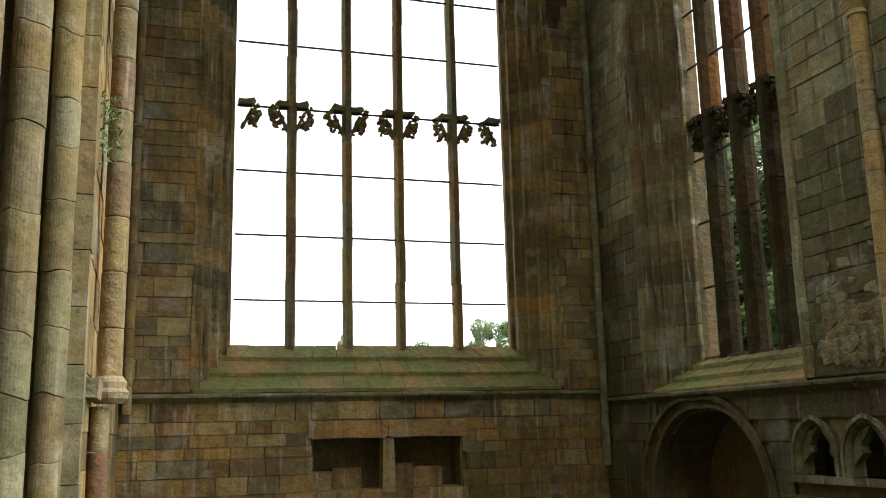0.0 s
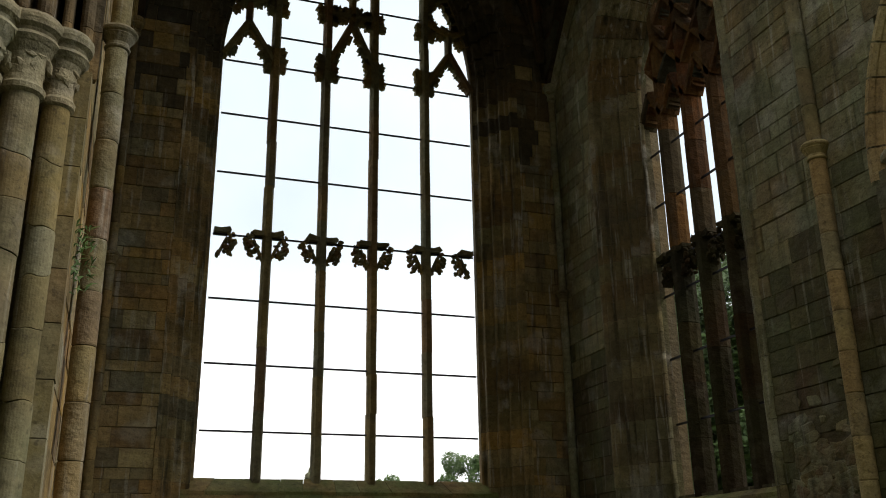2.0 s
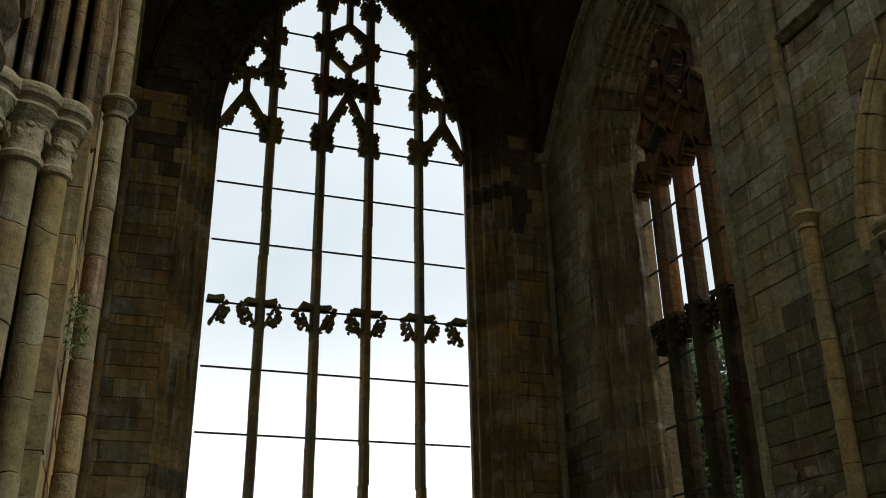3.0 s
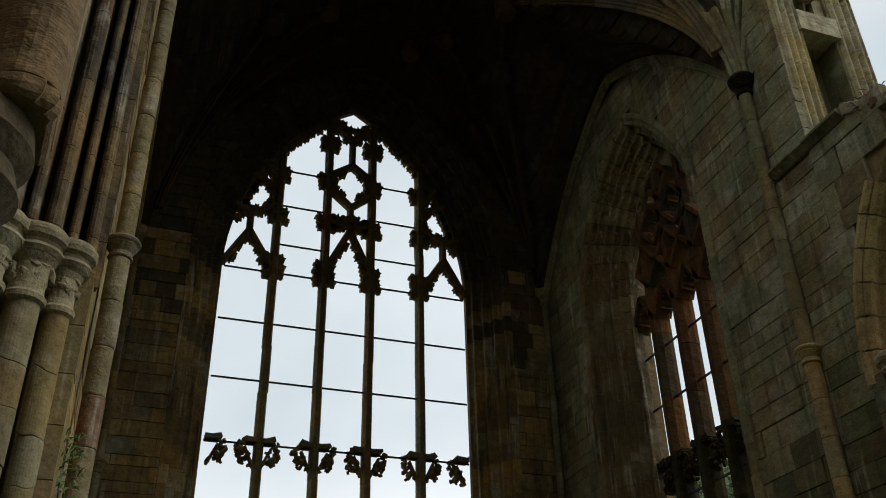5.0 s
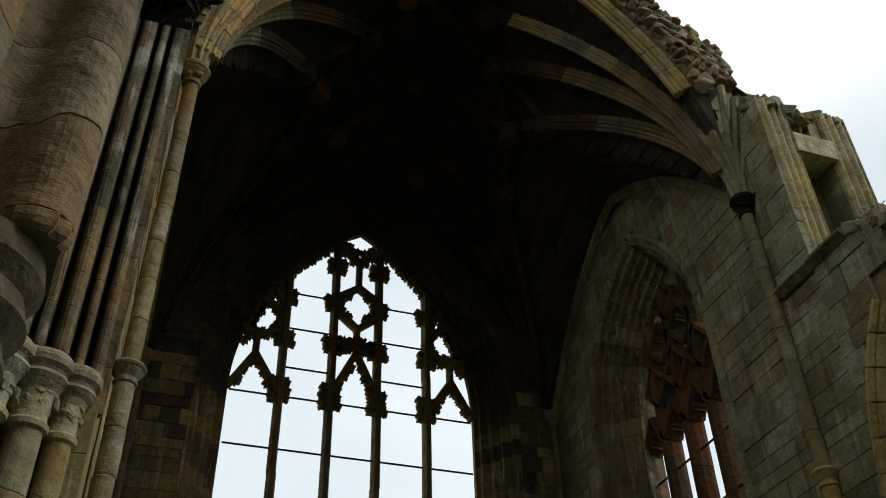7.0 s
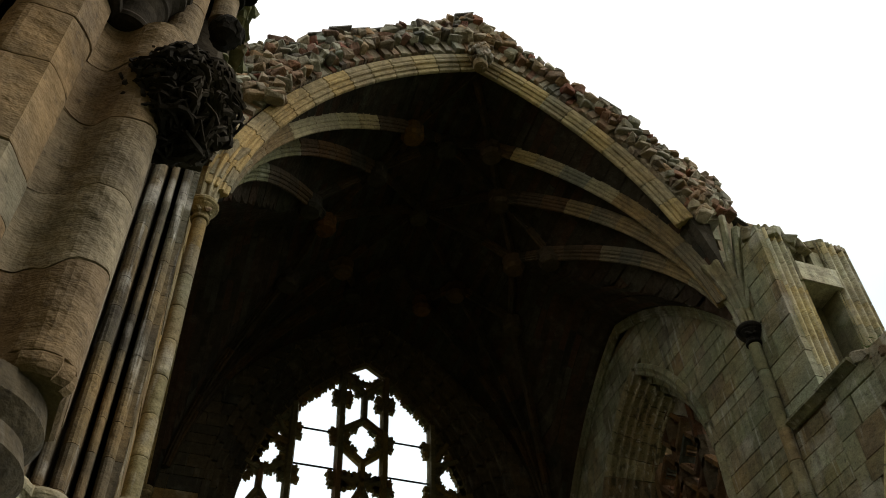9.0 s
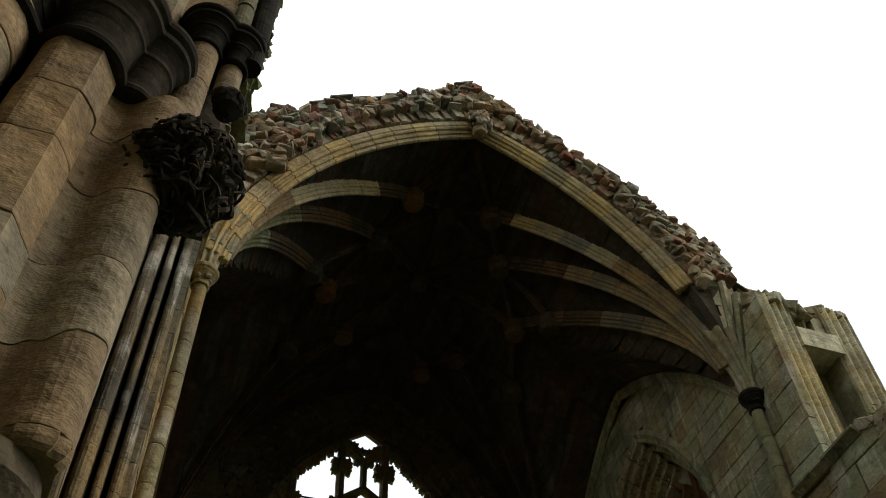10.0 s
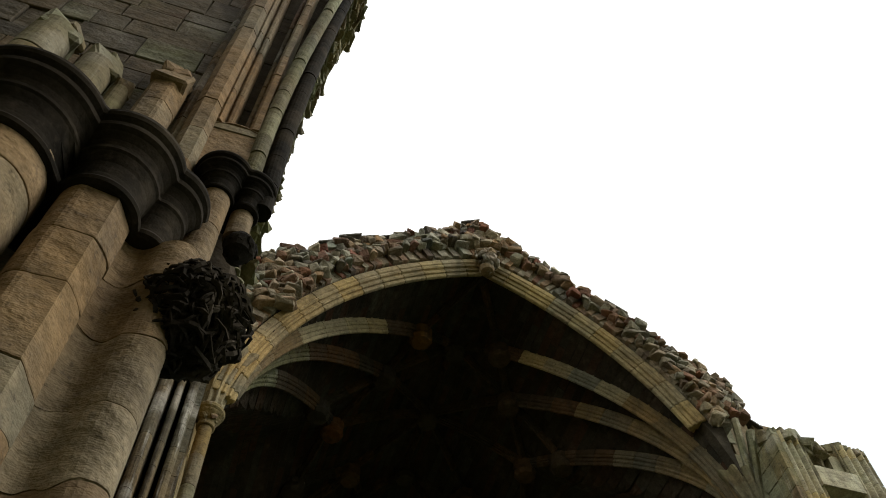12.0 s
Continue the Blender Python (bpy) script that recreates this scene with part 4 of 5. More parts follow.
def clerestory_end(axes, side, u, name, label, mat, door=True):
    """The jamb that is left of a broken upper window, with a wall-passage door in it."""
    t = thing(name, label, "wall", kind="structure")
    e = u + side * 0.9
    bm = bmesh.new()
    lo, hi = sorted((u + side * 0.03, e))
    prism(bm, [(lo, 8.98), (hi, 8.98), (hi, 12.3), (lo, 12.2)] if side < 0 else [(lo, 8.98), (hi, 8.98), (hi, 12.3), (lo, 12.2)], 0.03, 0.5, axes)
    prism(bm, [(lo, 8.98), (hi, 8.98), (hi, 12.3), (lo, 12.2)], 1.1, 1.65, axes)
    prism(bm, [(lo + 0.4 * (side > 0), 8.98), (hi - 0.4 * (side < 0), 8.98), (hi - 0.4 * (side < 0), 12.2), (lo + 0.4 * (side > 0), 12.15)], 0.502, 1.098, axes)
    part("wall_core", bm, mat, t)
    courses(t, axes, min(u, e), max(u, e), 8.98, 12.3, lambda a, z: True, mat, 0.34, 60, (0.3, 0.6), 41)
    # upright rolls on the jamb
    for d0, k in ((0.06, 7), (1.12, 7)):
        z = 9.0
        while z < 12.1:
            bm = bmesh.new()
            sec = [(u - side * a, d0 + d) for d, a in rolls(0.42 if d0 < 1 else 0.5, 0.02, k, 0.042)]
            sec = [(u + side * 0.1, d0)] + sec + [(u + side * 0.1, d0 + 0.45)]
            hh = min(0.5, 12.25 - z)
            loft(bm, [[axes @ Vector((a, d, zz)) for a, d in sec] for zz in (z + 0.003, z + hh - 0.003)])
            part("jamb_stone", bm, DRESSED, t)
            z += 0.5
    bm = bmesh.new()
    lo, hi = sorted((u - side * 0.06, u + side * 0.5))
    prism(bm, [(lo, 11.18), (hi, 11.18), (hi, 11.56), (lo, 11.56)], 0.45, 1.16, axes)
    part("lintel", bm, DRESSED, t)
    # broken stones along the top
    r = random.Random(61)
    chips = [rock(700 + i, mat) for i in range(5)]
    for k in range(90):
        d = r.uniform(0.05, 1.62)
        base = 12.2 if 0.45 > d or d > 1.15 else 12.0
        s2 = r.uniform(0.08, 0.22)
        p = axes @ Vector((u + side * r.uniform(0.0, 0.75), d, base + r.uniform(-0.03, 0.12)))
        place("stone", r.choice(chips), t, Matrix.Translation(p) @ Euler((r.uniform(-0.3, 0.3), r.uniform(-0.3, 0.3), r.uniform(0, 3))).to_matrix().to_4x4() @ Matrix.Diagonal((s2 * 1.4, s2 * 1.2, s2, 1)))
    for k in range(14):
        d = r.uniform(0.1, 1.6)
        base = 12.1 if 0.45 > d or d > 1.15 else 11.7
        bm = bmesh.new()
        w, h = r.uniform(0.16, 0.34), r.uniform(0.1, 0.36)
        a = u + side * r.uniform(0.05, 0.7)
        prism(bm, [(a - w / 2, base - 0.1), (a + w / 2, base - 0.1), (a + w / 2, base + h), (a - w / 2 + r.uniform(0, 0.05), base + h * r.uniform(0.8, 1.1))], d - w / 2, d + w / 2, axes)
        part("stone", bm, mat, t)
    return t


r5 = random.Random(55)
heap = [rock(950 + i, RUBBLE) for i in range(6)]
for k in range(90):
    f = r5.random()
    w = r5.uniform(0.1, 0.26)
    c = SOUTH @ Vector((-6.05 - 0.62 * f, r5.uniform(0.05, 1.25), 8.5 + 0.5 * f + r5.uniform(-0.05, 0.16)))
    place("rubble_stone", r5.choice(heap), arcade_south, Matrix.Translation(c) @ Euler((r5.uniform(-0.4, 0.4), r5.uniform(-0.4, 0.4), r5.uniform(0, 3))).to_matrix().to_4x4() @ Matrix.Diagonal((w * 1.3, w * 1.1, w * 0.7, 1)))
cler_south = clerestory_end(SOUTH, -1, -7.45, "clerestory_south", "broken grey window jamb with a lintelled passage door", GREYASH)
string_course(cler_south, SOUTH, -8.15, -6.75, 8.9, GREYASH, 42, 0.13, 0.0)


# ---- vault ----
VX, VS, VY, VL, ZS = 3.74, 3.92, 11.72, 3.5, 10.7
VH = 5.3


def fx(x):
    return (max(0.0, arc_height(VS, 6.0, min(abs(x - VX), VS))) / 6.0) ** 1.1


def fy(y):
    v = min(1.0, abs(y - VY) / VL)
    return max(0.0, 1 - 0.42 * v - 0.58 * v ** 2.2)


def vault_z(x, y):
    return ZS + max(VH * fx(x), (3.05 + 2.2 * (1 - min(1.0, abs(x - VX) / VS))) * fy(y))


def vault_web():
    t = tagged(new("ceiling"), "stone vault webs coloured dark for shade, broken off at one end", "ceiling", kind="structure")
    bm = bmesh.new()
    nx = 66
    w = 8.08 / nx
    for i in range(nx):
        x0 = VX - 4.04 + w * i
        dz = rng.uniform(0, 0.03)
        y = 8.2
        while y < 15.3:
            y1 = min(y + rng.uniform(0.5, 1.1), 15.32)
            dy = dz + rng.uniform(0, 0.012)
            k = max(2, round((y1 - y) / 0.25))
            rows = [[bm.verts.new((x, y + (y1 - 0.012 - y) * q / k, vault_z(x, y + (y1 - y) * q / k) + 0.06 + dy)) for x in (x0, x0 + w * 0.5, x0 + w - 0.012)] for q in range(k + 1)]
            for a, b in zip(rows, rows[1:]):
                for q in range(2):
                    bm.faces.new((a[q], a[q + 1], b[q + 1], b[q]))
            y = y1
    for i in range(40):
        x0, x1 = VX - 4.04 + 8.08 * i / 40, VX - 4.04 + 8.08 * (i + 1) / 40
        q = [bm.verts.new((x, y, vault_z(x, y) + 0.14)) for x, y in ((x0, 8.2), (x1, 8.2), (x1, 9.4), (x0, 9.4))]
        q += [bm.verts.new((x, y, vault_z(x, y) + 0.14)) for x, y in ((x1, 10.6), (x0, 10.6), (x1, 11.72), (x0, 11.72), (x1, 12.9), (x0, 12.9), (x1, 14.1), (x0, 14.1), (x1, 15.32), (x0, 15.32))]
        bm.faces.new(q[:4])
        last = (q[3], q[2])
        for a in range(4, 14, 2):
            bm.faces.new((last[0], last[1], q[a], q[a + 1]))
            last = (q[a + 1], q[a])
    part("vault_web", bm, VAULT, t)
    return t


ceiling = vault_web()


def rib(parent, pts, w, d, mat, name="rib", step=3, lift=0.05):
    """A moulded rib along a line in the vault, in voussoirs."""
    bm = bmesh.new()
    half = [(0.5, 0.25), (0.5, -0.12), (0.42, -0.2), (0.46, -0.32), (0.4, -0.42), (0.27, -0.42), (0.25, -0.54), (0.31, -0.64), (0.25, -0.74), (0.14, -0.74), (0.14, -0.86), (0.1, -0.97), (0.0, -1.0)]
    sec = half + [(-a, q) for a, q in reversed(half[:-1])]
    rings = []
    for i, p in enumerate(pts):
        t = (pts[min(i + 1, len(pts) - 1)] - pts[max(i - 1, 0)]).normalized()
        s = Vector((t.x, t.y, 0)).normalized().cross(Vector((0, 0, 1)))
        up = s.cross(t)
        if up.z < 0:
            up = -up
        rings.append((p, s, up, t))
    for i in range(0, len(rings) - 1, step):
        grp = rings[i:i + step + 1]
        if len(grp) > 1:
            out = []
            for k, (p, s, up, t) in enumerate(grp):
                last = k == len(grp) - 1
                for q, sh in (((0.94, 0.004), (1.0, 0.016)) if k == 0 else ((1.0, -0.016), (0.94, -0.004)) if last else ((1.0, 0.0),)):
                    out.append([p + t * sh + s * a * w * q + up * (b * d * q + lift) for a, b in sec])
            loft(bm, out)
    return part(name, bm, mat, parent)


def plan_rib(p, q, n=24, w=0.19, d=0.22):
    pts = []
    for i in range(n + 1):
        x, y = p[0] + (q[0] - p[0]) * i / n, p[1] + (q[1] - p[1]) * i / n
        pts.append(Vector((x, y, vault_z(x, y))))
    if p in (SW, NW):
        # lit stretch of each rib, shaded copies elsewhere: vault light put into colour
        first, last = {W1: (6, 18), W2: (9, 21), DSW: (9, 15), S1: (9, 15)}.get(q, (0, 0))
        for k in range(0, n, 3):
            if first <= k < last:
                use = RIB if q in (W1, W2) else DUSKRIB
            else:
                use = DIMRIB if k >= 9 else DUSKRIB if last else DULLASH
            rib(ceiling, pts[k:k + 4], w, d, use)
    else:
        rib(ceiling, pts, w, d, DIMRIB)


def west_arch():
    pts = []
    for i in range(61):
        a = math.pi * i / 60
        x = VX - (VS - 0.02) * math.cos(a)
        if x < 7.2:
            pts.append(Vector((x, 8.16, ZS + VH * fx(x))))
    rib(ceiling, pts, 0.28, 0.26, RIB, "arch_rib", 2, 0.1)


west_arch()
for cx, cy, sx, sy in ((-0.27, 8.17, 1, 1), (7.76, 8.24, -1, 1)):
    z = 10.78
    for k in range(4):
        bm = bmesh.new()
        rings = []
        for q in range(3):
            zz = z + 0.3 * q / 2
            f = (zz - 10.78) / 1.2
            rings.append([Vector((cx + sx * 0.16 * f * f + (0.13 + 0.17 * f * f) * (1 + 0.16 * math.cos(9 * a)) * math.cos(a), cy + sy * 0.1 * f * f + (0.13 + 0.17 * f * f) * (1 + 0.16 * math.cos(9 * a)) * math.sin(a), zz - (0.004 if q == 2 else 0))) for a in [2 * math.pi * i / 54 for i in range(54)]])
        loft(bm, rings)
        part("springer_stone", bm, RIB if sx > 0 else GREYASH, ceiling)
        z += 0.3
NW, SW, NE, SE = (-0.12, 8.3), (7.6, 8.3), (-0.12, 15.12), (7.6, 15.12)
W1, W2 = (2.95, 9.55), (4.48, 9.55)
E1, E2 = (2.95, 13.9), (4.48, 13.9)
N1, S1 = (1.42, 10.75), (6.02, 10.75)
N2, S2 = (1.82, 11.45), (5.6, 11.45)
NE1, SE1 = (1.42, 12.7), (6.02, 12.7)
MIDW, MIDE = (VX, 9.95), (VX, 13.3)
DNW, DSW, DNE, DSE = (2.52, 10.45), (4.94, 10.4), (2.52, 13.0), (4.94, 13.0)
CEN = (VX, VY)
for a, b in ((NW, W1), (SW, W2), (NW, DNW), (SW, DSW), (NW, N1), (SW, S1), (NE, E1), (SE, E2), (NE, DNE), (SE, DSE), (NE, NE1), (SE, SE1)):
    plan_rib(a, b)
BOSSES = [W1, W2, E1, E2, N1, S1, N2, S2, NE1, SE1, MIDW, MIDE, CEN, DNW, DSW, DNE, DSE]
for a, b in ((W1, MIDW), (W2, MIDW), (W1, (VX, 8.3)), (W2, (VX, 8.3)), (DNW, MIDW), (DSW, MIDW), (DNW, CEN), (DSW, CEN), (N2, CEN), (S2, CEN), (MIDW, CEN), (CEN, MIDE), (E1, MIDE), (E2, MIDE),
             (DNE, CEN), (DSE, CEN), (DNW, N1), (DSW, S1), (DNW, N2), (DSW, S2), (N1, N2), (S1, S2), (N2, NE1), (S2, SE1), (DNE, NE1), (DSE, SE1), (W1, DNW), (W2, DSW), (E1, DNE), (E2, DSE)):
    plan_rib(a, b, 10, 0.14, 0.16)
for i, (x, y) in enumerate(BOSSES):
    bm = bmesh.new()
    z = vault_z(x, y)
    turned(bm, x, y, [(0.06, z - 0.33), (0.17, z - 0.32), (0.22, z - 0.24), (0.19, z - 0.12), (0.22, z)], 10)
    leafy(bm, (x, y, z - 0.2), (0.18, 0.18, 0.08), 18, random.Random(i + 300))
    part("boss", bm, DIMRIB if i % 3 else REDMULL, ceiling)
for side, xw in ((1, 7.82), (-1, -0.38)):
    pts = [Vector((xw, VY - VL + 2 * VL * i / 30, ZS + 3.05 * fy(VY - VL + 2 * VL * i / 30))) for i in range(31)]
    rib(ceiling, pts, 0.16, 0.16, GREYASH if side > 0 else RIB, "wall_rib")
for x, y, z, r in ((7.95, 7.95, 12.75, 0.07), (8.02, 7.75, 12.35, 0.06), (7.82, 7.8, 12.55, 0.055), (7.7, 7.9, 12.9, 0.06), (8.1, 7.9, 12.5, 0.07)):
    p0, p1 = Vector((7.78, 8.2, 10.75)), Vector((x, y, z))
    mid_p = p0.lerp(p1, 0.45) + Vector((0, 0.06, 0.1))
    bm = bmesh.new()
    loft(bm, [[c + Vector((r * k * math.cos(a), r * k * math.sin(a), 0)) for a in (0.3, 1.3, 2.4, 3.4, 4.4, 5.4)] for c, k in ((p0, 0.7), (p0.lerp(mid_p, 0.5) + Vector((0, 0.03, 0)), 0.9), (mid_p, 1.0), (p1, 1.1))])
    part("rib_stub", bm, GREYASH, ceiling, "broken stub of a vault rib")
bm = bmesh.new()
leafy(bm, (VX - 0.02, 7.9, 15.98), (0.24, 0.18, 0.28), 50, random.Random(4), 0.6)
turned(bm, VX - 0.02, 7.98, [(0.04, 15.62), (0.12, 15.66), (0.14, 15.76), (0.1, 15.96)], 12)
part("key_boss", bm, WEATHERED, ceiling, "leaf-carved key boss at the broken arch")


# ---- the broken end of the vault: rubble, roof slabs ----
def gable(x):
    return 17.46 - 0.815 * (x - 3.66) if x > 3.66 else max(17.46 - 0.765 * (3.66 - x), 14.55 + 0.1 * x)


broken = thing("broken_gable", "ragged rubble core over the vault's arch, grey and red", "wall", kind="structure")
bm = bmesh.new()
for i in range(40):
    x0, x1 = -0.9 + 9.4 * i / 40, -0.9 + 9.4 * (i + 1) / 40
    if x1 > 7.75:
        continue
    za = [ZS + VH * fx(x) + 0.22 if 0.3 < x < 7.65 else 12.6 for x in (x0, x1)]
    zb = [max(gable(x) - 0.12, a + 0.05) for x, a in zip((x0, x1), za)]
    prism(bm, [(x0, za[0]), (x1, za[1]), (x1, zb[1]), (x0, zb[0])], 8.05, 8.6, Matrix())
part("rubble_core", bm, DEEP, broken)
ROCKS = [rock(i, RUBBLE) for i in range(10)]
made = 0
rr = random.Random(12)
rest = bmesh.new()
z = 11.6
while z < 17.7:
    hz = rr.uniform(0.07, 0.13)
    x = -0.95 + rr.uniform(0, 0.2)
    while x < 7.85:
        w = rr.uniform(0.1, 0.29) * (0.75 if x > 6.9 else 1.0)
        xc, zc = x + w / 2, z + hz / 2 + 0.05 * math.sin(2.1 * x + 3 * z)
        x += w * 0.94
        lo = ZS + VH * fx(xc) + 0.5 if 0.45 < xc < 7.4 else 13.0
        if not lo < zc < gable(xc) - 0.2 or (xc > 7.4 and zc < 12.4):
            continue
        tilt = 0.5 * (1 if xc < 3.6 else -1) * rr.uniform(0.2, 1.2)
        deep = 0.05 + 0.1 * rr.random()
        m = Matrix.Translation((xc, 8.03 - deep, zc)) @ Euler((rr.uniform(-0.35, 0.35), -tilt + rr.uniform(-0.25, 0.25), rr.uniform(-0.4, 0.4))).to_matrix().to_4x4() @ Matrix.Diagonal((w * rr.uniform(0.85, 1.05), 0.2, hz * rr.uniform(0.8, 1.2), 1))
        me = rr.choice(ROCKS)
        if made < 300:
            place("rubble_stone", me, broken, m)
        else:
            vs = [rest.verts.new(m @ v.co) for v in me.vertices]
            for f in me.polygons:
                rest.faces.new([vs[i] for i in f.vertices])
        made += 1
    z += hz * 0.95
tagged(part("rubble", rest, RUBBLE, broken), kind="stuff")
UPR = block_mesh(991, RUBBLE)
for i in range(120):
    a = math.pi * (0.06 + 0.78 * i / 119)
    x = VX - (VS - 0.02) * math.cos(a)
    dx = 0.02
    slope = VH * (fx(x + dx) - fx(x - dx)) / (2 * dx)
    t = Vector((1, 0, slope)).normalized()
    nrm = Vector((-t.z, 0, t.x))
    L = rr.uniform(0.28, 0.46)
    c = Vector((x, 7.98 + rr.uniform(-0.05, 0.05), ZS + VH * fx(x))) + nrm * (0.2 + L / 2)
    m = Matrix.Translation(c) @ Matrix((t, (0, 1, 0), nrm)).transposed().to_4x4() @ Euler((0, rr.uniform(-0.12, 0.12), 0)).to_matrix().to_4x4() @ Matrix.Diagonal((rr.uniform(0.09, 0.15), 0.3, L, 1))
    place("rubble_stone", UPR, broken, m)

roof = thing("roof", "dark overlapping stone slabs over the vault with broken edges", "roof", kind="structure")
for side in (-1, 1):
    n = 15
    for k in range(n):
        x0 = 3.66 + side * (4.9 * k / n)
        x1 = 3.66 + side * (4.9 * (k + 1) / n + 0.06)
        y = 7.84 + rr.uniform(0, 0.5)
        if x1 > 7.6:
            y = 8.3
        while y < 16.6:
            ln = rr.uniform(0.8, 1.4)
            bm = bmesh.new()
            z0, z1 = gable(x0) - 0.04 + rr.uniform(0, 0.03), gable(x1) + rr.uniform(0, 0.03)
            prism(bm, [(x0, z0), (x1, z1), (x1, z1 + 0.04), (x0, z0 + 0.04)], y, y + ln - 0.01, Matrix())
            part("roof_slab", bm, SLATE, roof)
            y += ln


# ---- the near crossing pier ----
pier = thing("crossing_pier", "orange-buff clustered pier of tooled drums with black ring capitals", "pier", kind="structure")
bm = bmesh.new()
prism(bm, [(-3.2, 0.0), (-0.75, 0.0), (-0.75, 5.8), (-3.2, 5.8)], 2.5, 3.3, Matrix())
prism(bm, [(-3.2, 5.802), (-0.6, 5.802), (-0.6, 12.2), (-3.2, 12.2)], 2.62, 3.3, Matrix())
part("pier_core", bm, ORANGE, pier)


def bundle():
    """Outline of the broad hollow and the roll at its edge."""
    pts = []
    for i in range(13):
        f = i / 12
        x = -0.67 + 0.2 * f
        pts.append((x, 2.26 + 0.06 * math.sin(math.pi * f)))
    for i in range(1, 11):
        a = math.pi * (1.25 + 0.85 * i / 10)
        pts.append((-0.39 + 0.1 * math.cos(a), 2.33 + 0.1 * math.sin(a)))
    return pts + [(-0.32, 2.6), (-0.7, 2.6)]


bm = bmesh.new()
kr = bundle()
kc = (-0.52, 2.42)
loft(bm, [[Vector((kc[0] + (p[0] - kc[0]) * k + 0.012 * math.sin(9 * i), kc[1] + (p[1] - kc[1]) * k, z)) for i, p in enumerate(kr)] for k, z in ((0.5, 3.33), (0.9, 3.335), (0.97, 3.35), (1.0, 3.37), (1.0, 3.4))])
part("knob", bm, ORANGE, pier, "rough broken foot of the drums")
wavy_drums(pier, bundle(), 3.4, 5.26, ORANGE, 0.34, 401)
wavy_drums(pier, round_plan(-0.79, 2.22, 0.165, 48, -0.9), 3.4, 5.3, ORANGE, 0.36, 402)
wavy_drums(pier, round_plan(-1.24, 2.12, 0.25, 48), 3.4, 5.36, ORANGE, 0.4, 403)
bm = bmesh.new()
turned(bm, -0.6, 2.44, [(0.17, 2.6), (0.17, 2.8), (0.2, 2.84), (0.185, 2.91), (0.225, 2.97), (0.2, 3.05), (0.25, 3.11), (0.225, 3.19), (0.265, 3.25), (0.25, 3.34), (0.02, 3.36)], 36)
part("corbel", bm, DARKASH, pier, "dark mossy moulded corbel below the drums")
drums(pier, -0.6, 2.44, 0.17, 0.0, 2.6, RESPOND, 0.42)
RINGS = [(0.0, 0.0), (0.028, 0.015), (0.036, 0.05), (0.026, 0.09), (-0.004, 0.11), (-0.002, 0.22), (0.014, 0.36), (0.045, 0.47), (0.058, 0.49), (0.06, 0.53), (0.046, 0.55), (0.062, 0.63), (0.095, 0.7), (0.122, 0.73), (0.126, 0.78), (0.104, 0.8), (0.11, 0.83), (0.14, 0.86), (0.15, 0.9), (0.146, 0.95), (0.125, 0.97), (0.13, 1.0)]
bm = bmesh.new()
lobed(bm, [(-1.24, 2.12, 0.256), (-0.785, 2.22, 0.172), (-0.57, 2.36, 0.1)], (-0.82, 2.62), [(a * 0.85, f) for a, f in RINGS], 5.24, 0.56, 240, 0.2)
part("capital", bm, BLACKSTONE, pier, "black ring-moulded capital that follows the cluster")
# leaf corbel: a dark undercut mass with a net of stems on it
r9 = random.Random(9)
bm = bmesh.new()
g = bmesh.ops.create_icosphere(bm, subdivisions=4, radius=1.0)
for v in g["verts"]:
    q = 0.92 + 0.22 * noise.noise(v.co * 2.6) + 0.16 * noise.noise(v.co * 6.5)
    v.co = Vector((-0.26 + v.co.x * 0.215 * q, 2.37 + v.co.y * 0.165 * q, 4.86 + v.co.z * 0.3 * q))
tangle(bm, (-0.26, 2.36, 4.88), (0.235, 0.18, 0.29), 620, r9)
part("leaf_corbel", bm, BLACKSTONE, pier, "near-black corbel of tangled carved leaves")
# slim shafts under a small double capital
wavy_drums(pier, round_plan(-0.365, 2.48, 0.085, 28), 5.1, 6.12, ORANGE, 0.3, 404)
wavy_drums(pier, round_plan(-0.2, 2.54, 0.064, 28), 5.86, 6.12, ORANGE, 0.3, 405)
bm = bmesh.new()
lobed(bm, [(-0.365, 2.48, 0.086), (-0.2, 2.53, 0.065)], (-0.29, 2.6), [(a * 0.55, f) for a, f in RINGS], 6.1, 0.32, 120, 0.06)
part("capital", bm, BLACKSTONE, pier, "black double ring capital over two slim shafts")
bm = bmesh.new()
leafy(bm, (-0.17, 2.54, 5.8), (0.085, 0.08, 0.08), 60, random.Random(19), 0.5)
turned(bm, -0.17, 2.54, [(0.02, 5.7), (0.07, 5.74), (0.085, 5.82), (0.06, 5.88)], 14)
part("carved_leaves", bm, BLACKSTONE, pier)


def springer(z):
    return 0.24 * max(0.0, (z - 6.9) / 3.2) ** 1.5


def ragged(z):
    return 0.25 * max(0.0, (z - 6.9) / 4.0) ** 1.9


def upright(parent, section, z0, z1, mat, seed, lean=0.0, step=0.46, name="stone"):
    """A tall moulded strip of a given plan section, block upon block; lean: its share of the arch's curve."""
    r = random.Random(seed)
    z = z0
    while z < z1 - 0.05:
        h = min(r.uniform(0.75, 1.25) * step, z1 - z)
        dy = r.uniform(-0.006, 0.006)
        bm = bmesh.new()
        loft(bm, [[Vector((x + lean * springer(zz), y + dy, zz)) for x, y in section] for zz in (z + 0.004, z + h / 2, z + h - 0.004)])
        part(name, bm, mat, parent)
        z += h


TOP = 12.2
# slim shafts that curve into the lost arch
upright(pier, round_plan(-0.225, 2.47, 0.052, 18), 6.44, TOP, GREYASH, 410, 0.75, 0.34, "drum")
